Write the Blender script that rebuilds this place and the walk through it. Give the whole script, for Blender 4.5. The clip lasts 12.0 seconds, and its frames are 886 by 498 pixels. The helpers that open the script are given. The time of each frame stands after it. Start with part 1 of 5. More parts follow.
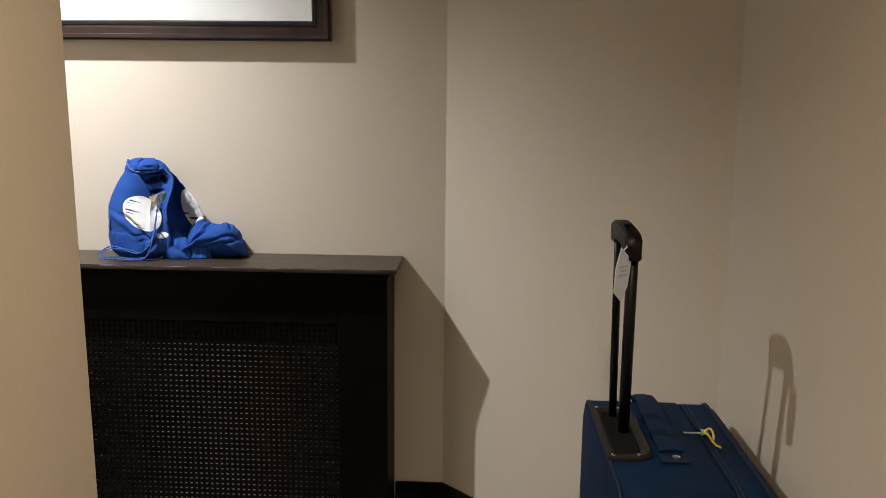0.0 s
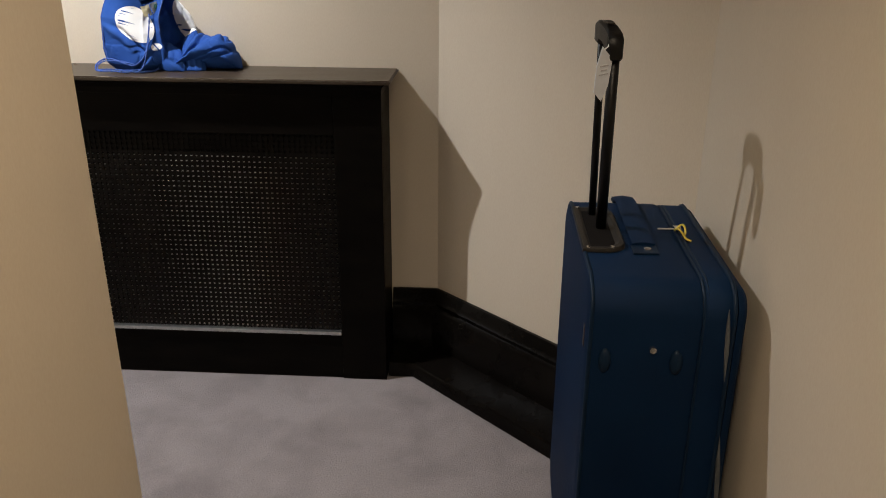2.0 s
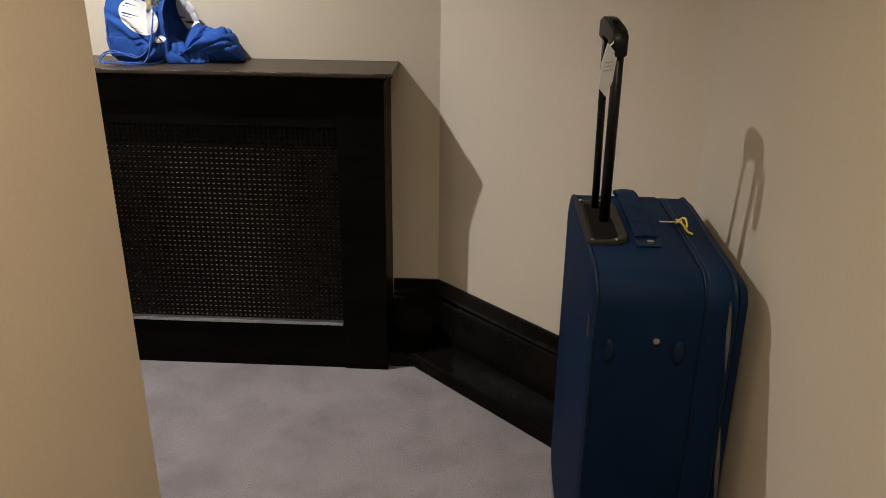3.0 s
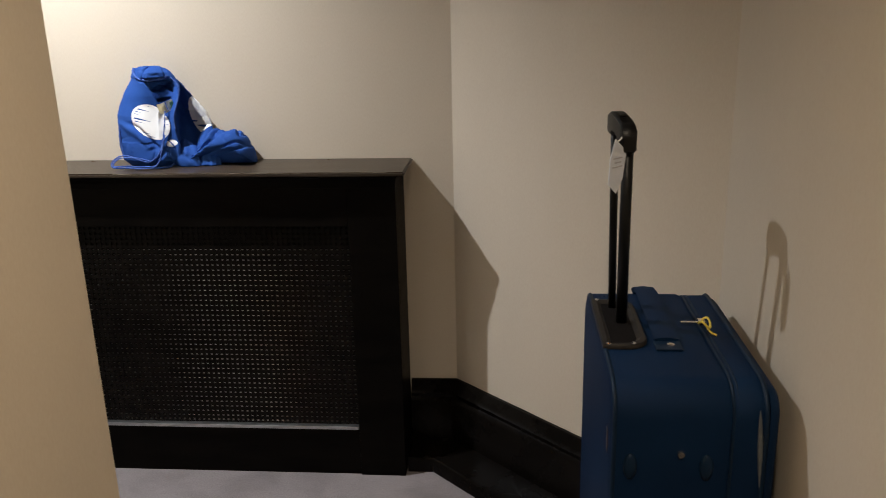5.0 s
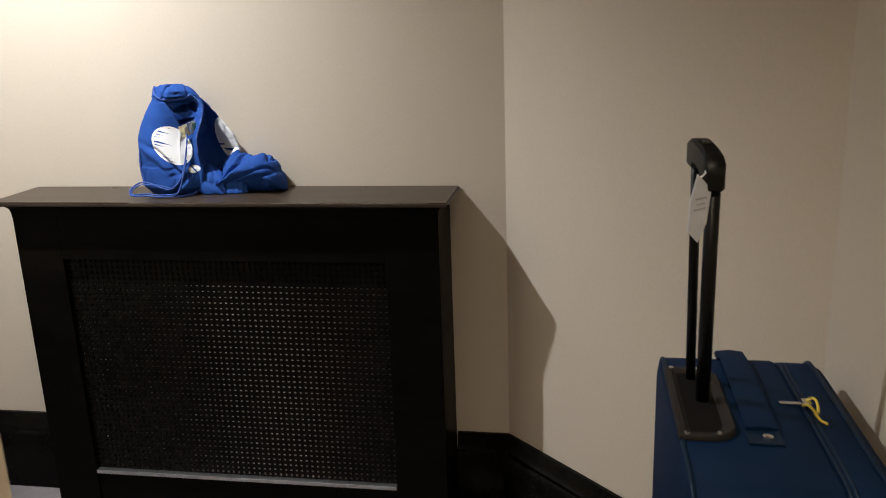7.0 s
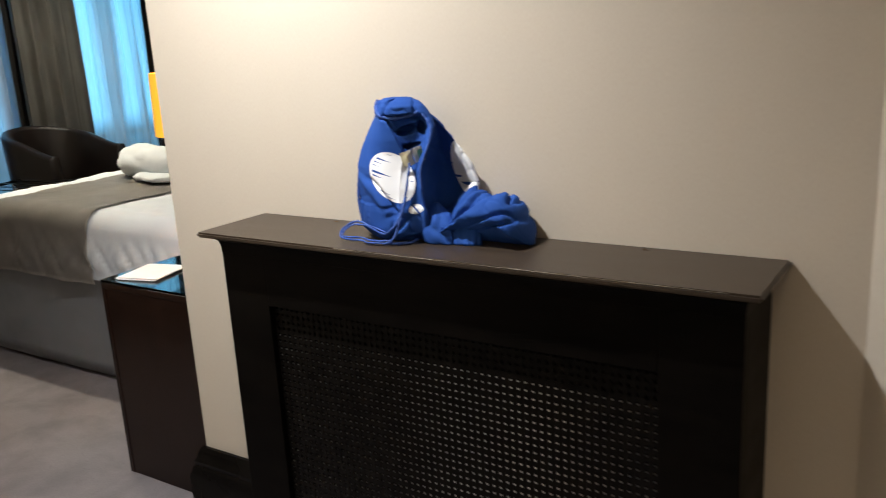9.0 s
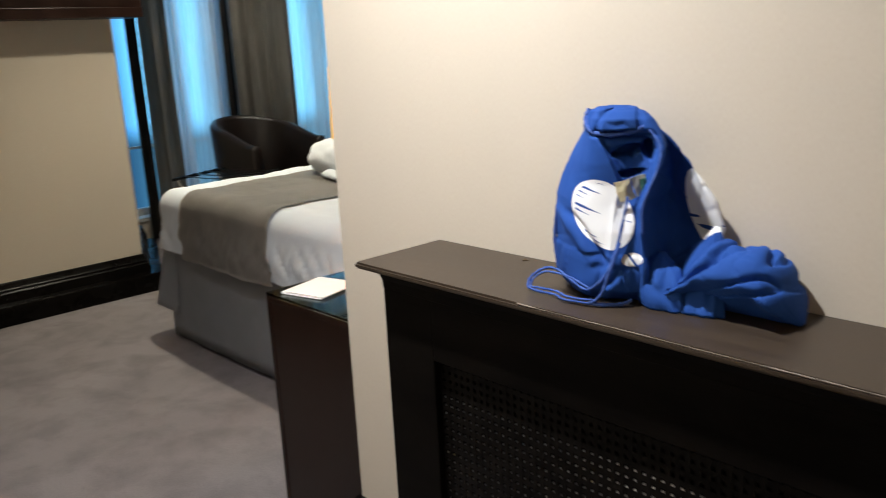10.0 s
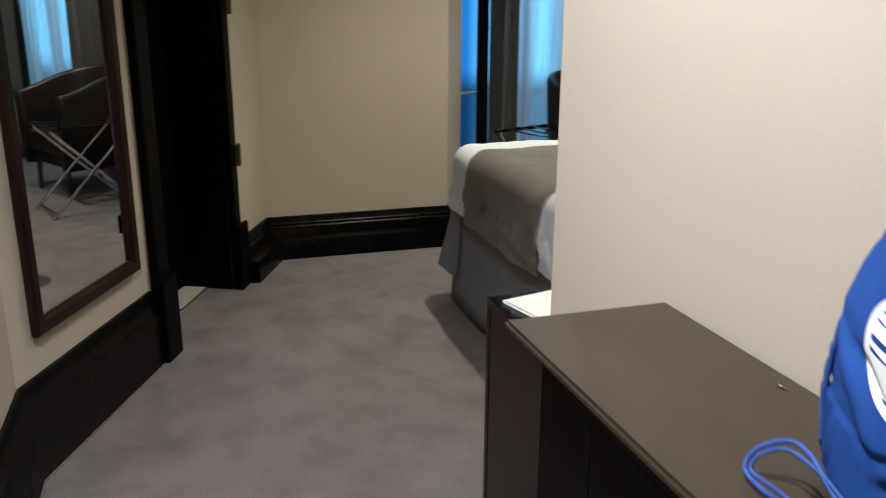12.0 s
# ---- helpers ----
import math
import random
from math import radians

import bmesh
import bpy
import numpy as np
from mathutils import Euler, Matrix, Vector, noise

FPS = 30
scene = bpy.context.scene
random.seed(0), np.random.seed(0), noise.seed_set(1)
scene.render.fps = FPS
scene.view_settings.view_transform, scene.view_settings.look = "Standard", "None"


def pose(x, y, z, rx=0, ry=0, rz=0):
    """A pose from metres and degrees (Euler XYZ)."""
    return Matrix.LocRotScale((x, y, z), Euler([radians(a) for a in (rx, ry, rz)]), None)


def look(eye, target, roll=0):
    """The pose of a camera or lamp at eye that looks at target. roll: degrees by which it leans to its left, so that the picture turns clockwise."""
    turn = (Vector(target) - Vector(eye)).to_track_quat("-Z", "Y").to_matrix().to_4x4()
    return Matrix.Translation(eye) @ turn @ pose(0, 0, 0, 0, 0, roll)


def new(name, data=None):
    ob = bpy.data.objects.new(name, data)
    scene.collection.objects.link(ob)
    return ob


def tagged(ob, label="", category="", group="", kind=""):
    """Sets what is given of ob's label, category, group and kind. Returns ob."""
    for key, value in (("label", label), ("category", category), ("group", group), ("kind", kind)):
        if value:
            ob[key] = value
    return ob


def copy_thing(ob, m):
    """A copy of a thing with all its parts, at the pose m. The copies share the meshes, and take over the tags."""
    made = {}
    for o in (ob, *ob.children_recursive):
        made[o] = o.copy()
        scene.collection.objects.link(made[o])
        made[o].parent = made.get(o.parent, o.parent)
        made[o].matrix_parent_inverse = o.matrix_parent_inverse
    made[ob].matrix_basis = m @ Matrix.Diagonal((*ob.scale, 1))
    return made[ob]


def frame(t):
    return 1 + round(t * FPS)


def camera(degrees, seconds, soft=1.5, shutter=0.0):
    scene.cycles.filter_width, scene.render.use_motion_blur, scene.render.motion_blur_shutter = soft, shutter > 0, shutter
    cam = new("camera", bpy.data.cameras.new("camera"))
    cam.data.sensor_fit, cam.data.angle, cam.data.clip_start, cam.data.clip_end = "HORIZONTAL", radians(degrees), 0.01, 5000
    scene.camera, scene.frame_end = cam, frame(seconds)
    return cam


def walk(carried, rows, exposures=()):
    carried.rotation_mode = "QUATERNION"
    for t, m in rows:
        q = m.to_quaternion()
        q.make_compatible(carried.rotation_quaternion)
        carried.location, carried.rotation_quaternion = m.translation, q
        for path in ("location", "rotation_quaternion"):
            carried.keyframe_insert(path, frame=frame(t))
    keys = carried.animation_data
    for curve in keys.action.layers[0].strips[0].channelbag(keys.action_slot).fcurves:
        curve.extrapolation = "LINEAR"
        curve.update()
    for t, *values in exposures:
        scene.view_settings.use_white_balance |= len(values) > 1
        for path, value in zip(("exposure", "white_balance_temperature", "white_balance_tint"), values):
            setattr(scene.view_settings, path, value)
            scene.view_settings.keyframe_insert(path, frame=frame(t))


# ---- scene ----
cam = camera(55.9, 12.0, soft=0.6, shutter=0.4)
PATH = [
    (0, (0.029, 0.14, 1.462), (-0.065, 2.107, 1.111), 0.6),
    (0.5, (0.035, 0.138, 1.454), (-0.058, 2.104, 1.098), 0.7),
    (1, (0.027, 0.12, 1.452), (-0.055, 2.077, 1.051), 0.4),
    (1.5, (0.064, 0.098, 1.424), (-0.028, 2.009, 0.843), 0.3),
    (2, (0.076, 0.064, 1.42), (-0.027, 1.921, 0.684), 0.4),
    (2.5, (0.053, 0.027, 1.422), (-0.051, 1.877, 0.669), 0.6),
    (3, (0.048, 0.037, 1.435), (-0.035, 1.886, 0.677), 0.7),
    (3.2, (0.06, 0.04, 1.437), (-0.04, 2.458, 0.453), 0.6),
    (4.8, (0.1, 0.112, 1.446), (-0.064, 2.458, 0.745), -1.0),
    (5, (0.092, 0.126, 1.444), (-0.07, 2.038, 0.879), -1.3),
    (5.5, (0.083, 0.128, 1.436), (-0.12, 2.042, 0.893), -1.8),
    (6, (0.113, 0.159, 1.452), (-0.12, 2.07, 0.909), -1.8),
    (6.5, (0.115, 0.26, 1.422), (-0.145, 2.17, 0.887), -1.6),
    (6.7, (0.114, 0.325, 1.424), (-0.201, 2.458, 0.83), -1.8),
    (8.3, (0.165, 0.955, 1.412), (-0.506, 2.458, 0.992), -2.1),
    (8.5, (0.143, 1.026, 1.413), (-0.758, 2.739, 0.911), -2.4),
    (9, (0.056, 1.152, 1.403), (-1.014, 2.768, 0.908), -3.3),
    (9.5, (-0.126, 1.363, 1.411), (-1.368, 2.848, 0.908), -4.3),
    (10, (-0.219, 1.498, 1.394), (-1.644, 2.815, 0.91), -2.9),
    (10.5, (-0.278, 1.666, 1.387), (-1.902, 2.72, 0.888), -2.1),
    (11, (-0.312, 1.796, 1.38), (-2.038, 2.653, 0.846), -2.2),
    (11.5, (-0.426, 1.921, 1.353), (-2.192, 2.684, 0.805), -1.4),
    (12, (-0.581, 2.063, 1.366), (-2.409, 2.64, 0.797), 0.3),
]
walk(cam, [(t, look(eye, target, roll)) for t, eye, target, roll in PATH], exposures=((0.0, 0.04, 6350, 10), (1.0, 0.04, 6370, 10), (2.0, 0.10, 6500, 10), (3.0, 0.11, 6630, 10), (5.0, 0.0, 6350, 10), (6.5, 0.0, 6300, 10), (8.5, 0.03, 6430, 10), (9.5, 0.02, 6400, 10), (11.0, -0.06, 6180, 10), (12.0, -0.13, 6100, 10)))


# ---- world and light ----
world = bpy.data.worlds.new("world")
scene.world = world
world.use_nodes = True
wn = world.node_tree
sky = wn.nodes.new("ShaderNodeTexSky")
sky.sky_type, sky.sun_disc = "NISHITA", False
sky.sun_elevation, sky.sun_rotation = radians(35), radians(200)
wn.nodes["Background"].inputs["Strength"].default_value = 0.06
wn.links.new(sky.outputs[0], wn.nodes["Background"].inputs["Color"])

COOL, SOFT, WARM = (0.975, 0.985, 1.0), (1.0, 0.92, 0.75), (1.0, 0.82, 0.60)
LAMPS = [  # place, watts, radius, cone, blend, colour
    ((-1.36, 2.06, 2.44), 172, 0.022, 135, 1.0, COOL),
    ((0.10, 0.28, 2.44), 72, 0.05, 130, 0.85, WARM),
    ((-3.92, 3.50, 2.44), 127, 0.035, 134, 1.0, (1.0, 0.905, 0.70)),
    # added fill for the drapes and chairs by the windows; no known source
    ((-5.35, 5.05, 2.44), 62, 0.05, 150, 0.8, SOFT),
]
CEILING = 2.5


def ceiling_spot(place, watts, radius, cone, blend, colour):
    d = bpy.data.lights.new("spot_lamp", "SPOT")
    d.energy, d.shadow_soft_size, d.spot_size, d.spot_blend, d.color = watts, radius, radians(cone), blend, colour
    new("spot_lamp", d).location = place


for lamp in LAMPS:
    ceiling_spot(*lamp)


# ---- materials ----
def mat(name, colour, rough=0.6, metal=0.0, spec=0.5):
    m = bpy.data.materials.new(name)
    m.use_nodes = True
    b = m.node_tree.nodes["Principled BSDF"]
    b.inputs["Base Color"].default_value = (*colour, 1)
    b.inputs["Roughness"].default_value = rough
    b.inputs["Metallic"].default_value = metal
    b.inputs["Specular IOR Level"].default_value = spec
    return m


def node(m, kind, **inputs):
    n = m.node_tree.nodes.new(kind)
    for key, value in inputs.items():
        n.inputs[key.replace("_", " ")].default_value = value
    return n


def link(m, a, b):
    m.node_tree.links.new(a, b)


def noisy(m, dark, light, scale, fine=0.0, bump=0.0, bump_scale=200.0, stretch=(1, 1, 1), detail=4.0, rough=None, distance=0.002):
    """Two scales of colour variation, and fine relief."""
    b = m.node_tree.nodes["Principled BSDF"]
    co = node(m, "ShaderNodeTexCoord")
    mp = node(m, "ShaderNodeMapping")
    mp.inputs["Scale"].default_value = stretch
    link(m, co.outputs["Object"], mp.inputs["Vector"])
    n1 = node(m, "ShaderNodeTexNoise", Scale=scale, Detail=detail, Roughness=0.6)
    link(m, mp.outputs[0], n1.inputs["Vector"])
    ramp = node(m, "ShaderNodeValToRGB")
    ramp.color_ramp.elements[0].position, ramp.color_ramp.elements[1].position = 0.32, 0.68
    ramp.color_ramp.elements[0].color, ramp.color_ramp.elements[1].color = (*dark, 1), (*light, 1)
    link(m, n1.outputs["Fac"], ramp.inputs["Fac"])
    out = ramp.outputs["Color"]
    n2 = node(m, "ShaderNodeTexNoise", Scale=bump_scale, Detail=3.0)
    link(m, mp.outputs[0], n2.inputs["Vector"])
    if fine:
        mix = m.node_tree.nodes.new("ShaderNodeMixRGB")
        mix.blend_type = "OVERLAY"
        mix.inputs["Fac"].default_value = fine
        link(m, out, mix.inputs["Color1"])
        link(m, n2.outputs["Fac"], mix.inputs["Color2"])
        out = mix.outputs["Color"]
    link(m, out, b.inputs["Base Color"])
    if rough:
        mr = node(m, "ShaderNodeMapRange")
        mr.inputs["To Min"].default_value, mr.inputs["To Max"].default_value = rough
        link(m, n1.outputs["Fac"], mr.inputs["Value"])
        link(m, mr.outputs[0], b.inputs["Roughness"])
    if bump:
        bp = node(m, "ShaderNodeBump", Strength=bump, Distance=distance)
        link(m, n2.outputs["Fac"], bp.inputs["Height"])
        link(m, bp.outputs[0], b.inputs["Normal"])
    return m


M = {}
M["wall"] = noisy(mat("wall_paint", (0.6, 0.53, 0.42), 0.75, spec=0.25), (0.598, 0.528, 0.428), (0.638, 0.565, 0.462), 1.3, 0.10, 0.12, 420, stretch=(1, 1, 0.3), distance=0.001)
M["ceiling"] = noisy(mat("ceiling_paint", (0.75, 0.73, 0.68), 0.85), (0.74, 0.72, 0.67), (0.78, 0.76, 0.71), 1.0, 0, 0.1, 150)
M["carpet"] = mat("carpet", (0.24, 0.215, 0.21), 0.95, spec=0.1)
M["black"] = noisy(mat("black_stained_wood", (0.02, 0.016, 0.013), 0.4, spec=0.05), (0.0022, 0.0017, 0.0014), (0.0055, 0.0043, 0.0034), 6, 0.3, 0.15, 90, stretch=(1, 1, 4), rough=(0.34, 0.5))
M["gloss"] = noisy(mat("black_gloss_paint", (0.005, 0.004, 0.0035), 0.25, spec=0.10), (0.0024, 0.0019, 0.0016), (0.0055, 0.0044, 0.0037), 5, 0.2, 0.12, 60, rough=(0.20, 0.34))
M["top"] = noisy(mat("dark_brown_top", (0.04, 0.03, 0.025), 0.3, spec=0.34), (0.038, 0.0265, 0.0175), (0.053, 0.0375, 0.025), 5, 0.3, 0.1, 120, stretch=(1, 4, 1), rough=(0.3, 0.42))
M["grille"] = noisy(mat("grille_black_metal", (0.005, 0.004, 0.003), 0.35, spec=0.1), (0.003, 0.0024, 0.002), (0.007, 0.0056, 0.0045), 30, 0.2, 0, rough=(0.28, 0.42))
# near-black that stands in for the shade of deep recesses
M["deep_shade"] = mat("painted_deep_shade", (0.006, 0.005, 0.005), 0.9, spec=0.1)
M["alu"] = noisy(mat("brushed_aluminium", (0.6, 0.6, 0.6), 0.35, 1.0), (0.5, 0.5, 0.5), (0.66, 0.66, 0.66), 40, 0.2, 0.1, 200)
M["chrome"] = mat("chrome", (0.75, 0.75, 0.76), 0.14, 1.0)
M["brass"] = noisy(mat("dull_brass", (0.35, 0.25, 0.14), 0.4, 0.8), (0.11, 0.08, 0.05), (0.20, 0.145, 0.09), 30, 0.2)
M["frame_wood"] = noisy(mat("dark_red_brown_wood", (0.045, 0.02, 0.014), 0.3, spec=0.25), (0.016, 0.0068, 0.0048), (0.031, 0.0138, 0.0095), 9, 0.3, 0.1, 80, stretch=(1, 1, 0.2), rough=(0.25, 0.4))
M["table_wood"] = noisy(mat("dark_walnut", (0.03, 0.016, 0.011), 0.25, spec=0.22), (0.0135, 0.0062, 0.004), (0.0195, 0.009, 0.0057), 7, 0.2, 0.02, 90, stretch=(3, 3, 0.25), rough=(0.18, 0.30))
M["mirror"] = mat("mirror_glass", (0.86, 0.88, 0.87), 0.01, 1.0)
M["white_paper"] = noisy(mat("white_paper", (0.82, 0.81, 0.78), 0.7), (0.80, 0.82, 0.84), (0.85, 0.86, 0.88), 12)
M["art_paper"] = noisy(mat("pale_print", (0.78, 0.78, 0.76), 0.5), (0.70, 0.71, 0.70), (0.84, 0.83, 0.80), 3.0)
M["linen"] = noisy(mat("white_bed_linen", (0.8, 0.79, 0.77), 0.85), (0.75, 0.80, 0.86), (0.79, 0.84, 0.90), 4, 0.1, 0.25, 700)
M["towel"] = noisy(mat("white_terry", (0.82, 0.81, 0.79), 0.95), (0.75, 0.79, 0.84), (0.80, 0.84, 0.89), 14, 0.15, 0.7, 500)
M["runner"] = noisy(mat("taupe_bed_runner", (0.2, 0.175, 0.145), 0.5), (0.335, 0.312, 0.282), (0.415, 0.388, 0.352), 5, 0.25, 0.25, 600, rough=(0.42, 0.6))
M["skirt"] = noisy(mat("grey_bed_skirt", (0.28, 0.28, 0.28), 0.85), (0.40, 0.41, 0.43), (0.45, 0.46, 0.48), 6, 0.3, 0.3, 500)
M["drape"] = noisy(mat("grey_brown_drape", (0.16, 0.14, 0.115), 0.8), (0.235, 0.22, 0.195), (0.325, 0.305, 0.27), 5, 0.25, 0.25, 500, stretch=(1, 1, 0.3))
M["leather"] = noisy(mat("dark_brown_leather", (0.03, 0.018, 0.015), 0.36), (0.007, 0.0045, 0.004), (0.016, 0.010, 0.0085), 9, 0.25, 0.35, 260, rough=(0.3, 0.46))
M["leg_wood"] = noisy(mat("dark_leg_wood", (0.04, 0.022, 0.014), 0.4), (0.03, 0.016, 0.01), (0.055, 0.03, 0.02), 12)
M["blue"] = mat("blue_cotton", (0.035, 0.11, 0.48), 0.85, spec=0.2)
M["cord"] = noisy(mat("blue_cord", (0.05, 0.13, 0.5), 0.85, spec=0.2), (0.035, 0.080, 0.29), (0.070, 0.135, 0.42), 40, 0.2, 0.5, 700)
M["navy"] = noisy(mat("navy_suitcase_fabric", (0.012, 0.045, 0.10), 0.62, spec=0.12), (0.0009, 0.0105, 0.036), (0.0020, 0.0165, 0.052), 4, 0.3, 0.5, 900, rough=(0.52, 0.7))
M["navy_trim"] = noisy(mat("navy_piping", (0.012, 0.035, 0.075), 0.5, spec=0.2), (0.0014, 0.010, 0.027), (0.003, 0.016, 0.041), 20, 0.2)
M["plastic"] = noisy(mat("black_plastic", (0.014, 0.014, 0.015), 0.38, spec=0.25), (0.0032, 0.0032, 0.0035), (0.007, 0.007, 0.0075), 20, 0.2, 0.1, 300)
M["plate"] = noisy(mat("dull_dark_plate", (0.02, 0.018, 0.016), 0.5, spec=0.2), (0.013, 0.0115, 0.0105), (0.024, 0.021, 0.019), 20, 0.2)
M["kick"] = noisy(mat("brushed_grey_plate", (0.12, 0.12, 0.12), 0.4, 0.3), (0.09, 0.09, 0.09), (0.15, 0.15, 0.15), 20, 0.2)
M["yellow"] = noisy(mat("yellow_ribbon", (0.65, 0.5, 0.06), 0.7), (0.58, 0.44, 0.05), (0.7, 0.55, 0.08), 40)
M["cream"] = noisy(mat("cream_label", (0.62, 0.56, 0.36), 0.6), (0.56, 0.5, 0.3), (0.68, 0.62, 0.42), 30)
M["green"] = mat("green_label", (0.05, 0.16, 0.11), 0.6)
M["silver_label"] = mat("grey_label", (0.4, 0.41, 0.38), 0.5)
M["tile"] = noisy(mat("pale_tile", (0.55, 0.53, 0.49), 0.35), (0.5, 0.48, 0.44), (0.6, 0.58, 0.54), 8)
M["window_paint"] = noisy(mat("white_window_paint", (0.7, 0.7, 0.68), 0.5), (0.66, 0.66, 0.64), (0.73, 0.73, 0.71), 6)
M["trim_grey"] = noisy(mat("grey_vinyl_trim", (0.2, 0.21, 0.21), 0.3), (0.06, 0.066, 0.072), (0.10, 0.108, 0.112), 30, 0.2)
M["bare"] = noisy(mat("bare_worn_wood", (0.2, 0.17, 0.13), 0.7), (0.10, 0.08, 0.06), (0.26, 0.22, 0.17), 60, 0.3)
M["faint_ink"] = mat("faint_grey_ink", (0.44, 0.45, 0.50), 0.7)
M["tag_paper"] = noisy(mat("cool_white_card", (0.66, 0.70, 0.78), 0.6), (0.62, 0.66, 0.74), (0.70, 0.74, 0.82), 30)
# bright metal for the glints put into the grille holes
M["rod"] = mat("glint_metal", (0.62, 0.62, 0.62), 0.3, 0.9)
# near-black cloth that paints the shaded fold at each drape's edge
M["shade_strip"] = noisy(mat("drape_fold_shade", (0.02, 0.022, 0.028), 0.8), (0.018, 0.016, 0.014), (0.034, 0.030, 0.026), 5)
M["mat_line"] = mat("black_inner_line", (0.012, 0.012, 0.014), 0.4)


def carpet_mat():
    """Grey cut pile: broad shading, trodden blotches and fine fibre."""
    m = M["carpet"]
    b = m.node_tree.nodes["Principled BSDF"]
    co = node(m, "ShaderNodeTexCoord")

    def shade(scale, detail, rough, warp, lo, hi, dark, light):
        n = node(m, "ShaderNodeTexNoise", Scale=scale, Detail=detail, Roughness=rough, Distortion=warp)
        link(m, co.outputs["Object"], n.inputs["Vector"])
        ramp = node(m, "ShaderNodeValToRGB")
        e = ramp.color_ramp.elements
        e[0].position, e[1].position = lo, hi
        e[0].color, e[1].color = (*dark, 1), (*light, 1)
        link(m, n.outputs["Fac"], ramp.inputs["Fac"])
        return ramp.outputs[0], n

    base, _ = shade(1.7, 3.0, 0.5, 0.2, 0.30, 0.70, (0.236, 0.211, 0.214), (0.286, 0.257, 0.262))
    blot, _ = shade(5.0, 4.5, 0.58, 0.3, 0.28, 0.57, (0.74, 0.73, 0.74), (1.0, 1.0, 1.0))
    fibre, n = shade(210.0, 3.0, 0.7, 0.0, 0.30, 0.70, (0.82, 0.82, 0.82), (1.16, 1.16, 1.16))
    out = base
    for other in (blot, fibre):
        mix = m.node_tree.nodes.new("ShaderNodeMixRGB")
        mix.blend_type = "MULTIPLY"
        mix.inputs["Fac"].default_value = 1.0
        link(m, out, mix.inputs["Color1"])
        link(m, other, mix.inputs["Color2"])
        out = mix.outputs["Color"]
    link(m, out, b.inputs["Base Color"])
    bp = node(m, "ShaderNodeBump", Strength=0.9, Distance=0.004)
    link(m, n.outputs["Fac"], bp.inputs["Height"])
    link(m, bp.outputs[0], b.inputs["Normal"])


carpet_mat()


def glass_mat(name, colour):
    m = mat(name, colour, 0.02)
    b = m.node_tree.nodes["Principled BSDF"]
    b.inputs["Transmission Weight"].default_value = 1.0
    b.inputs["IOR"].default_value = 1.45
    return m


M["glass"] = glass_mat("window_glass", (0.95, 0.98, 1.0))
M["glass_top"] = glass_mat("table_glass", (0.80, 0.93, 0.92))
M["glass_top"].node_tree.nodes["Principled BSDF"].inputs["IOR"].default_value = 1.62


def sheer_mat():
    """Thin white voile: lets light through, with denser folds."""
    m = mat("white_voile", (0.75, 0.76, 0.78), 0.9)
    t = m.node_tree
    tr = node(m, "ShaderNodeBsdfTranslucent")
    tr.inputs["Color"].default_value = (0.78, 0.80, 0.82, 1)
    df = node(m, "ShaderNodeBsdfDiffuse")
    df.inputs["Color"].default_value = (0.78, 0.78, 0.78, 1)
    tp = node(m, "ShaderNodeBsdfTransparent")
    m1, m2 = node(m, "ShaderNodeMixShader", Fac=0.5), node(m, "ShaderNodeMixShader")
    link(m, tr.outputs[0], m1.inputs[1])
    link(m, df.outputs[0], m1.inputs[2])
    co = node(m, "ShaderNodeTexCoord")
    mp = node(m, "ShaderNodeMapping")
    mp.inputs["Scale"].default_value = (0.0, 3.4, 0.10)
    link(m, co.outputs["Object"], mp.inputs["Vector"])
    nz = node(m, "ShaderNodeTexNoise", Scale=1.6, Detail=3.0)
    link(m, mp.outputs[0], nz.inputs["Vector"])
    mr = node(m, "ShaderNodeMapRange")
    mr.inputs["From Min"].default_value, mr.inputs["From Max"].default_value = 0.40, 0.60
    mr.inputs["To Min"].default_value, mr.inputs["To Max"].default_value = 0.44, 0.94
    link(m, nz.outputs["Fac"], mr.inputs["Value"])
    link(m, mr.outputs[0], m2.inputs["Fac"])
    link(m, tp.outputs[0], m2.inputs[1])
    link(m, m1.outputs[0], m2.inputs[2])
    link(m, m2.outputs[0], t.nodes["Material Output"].inputs["Surface"])
    return m


M["sheer"] = sheer_mat()


def glow_mat(name, colour, strength):
    m = mat(name, colour, 0.6)
    b = m.node_tree.nodes["Principled BSDF"]
    b.inputs["Emission Color"].default_value = (*colour, 1)
    b.inputs["Emission Strength"].default_value = strength
    return m


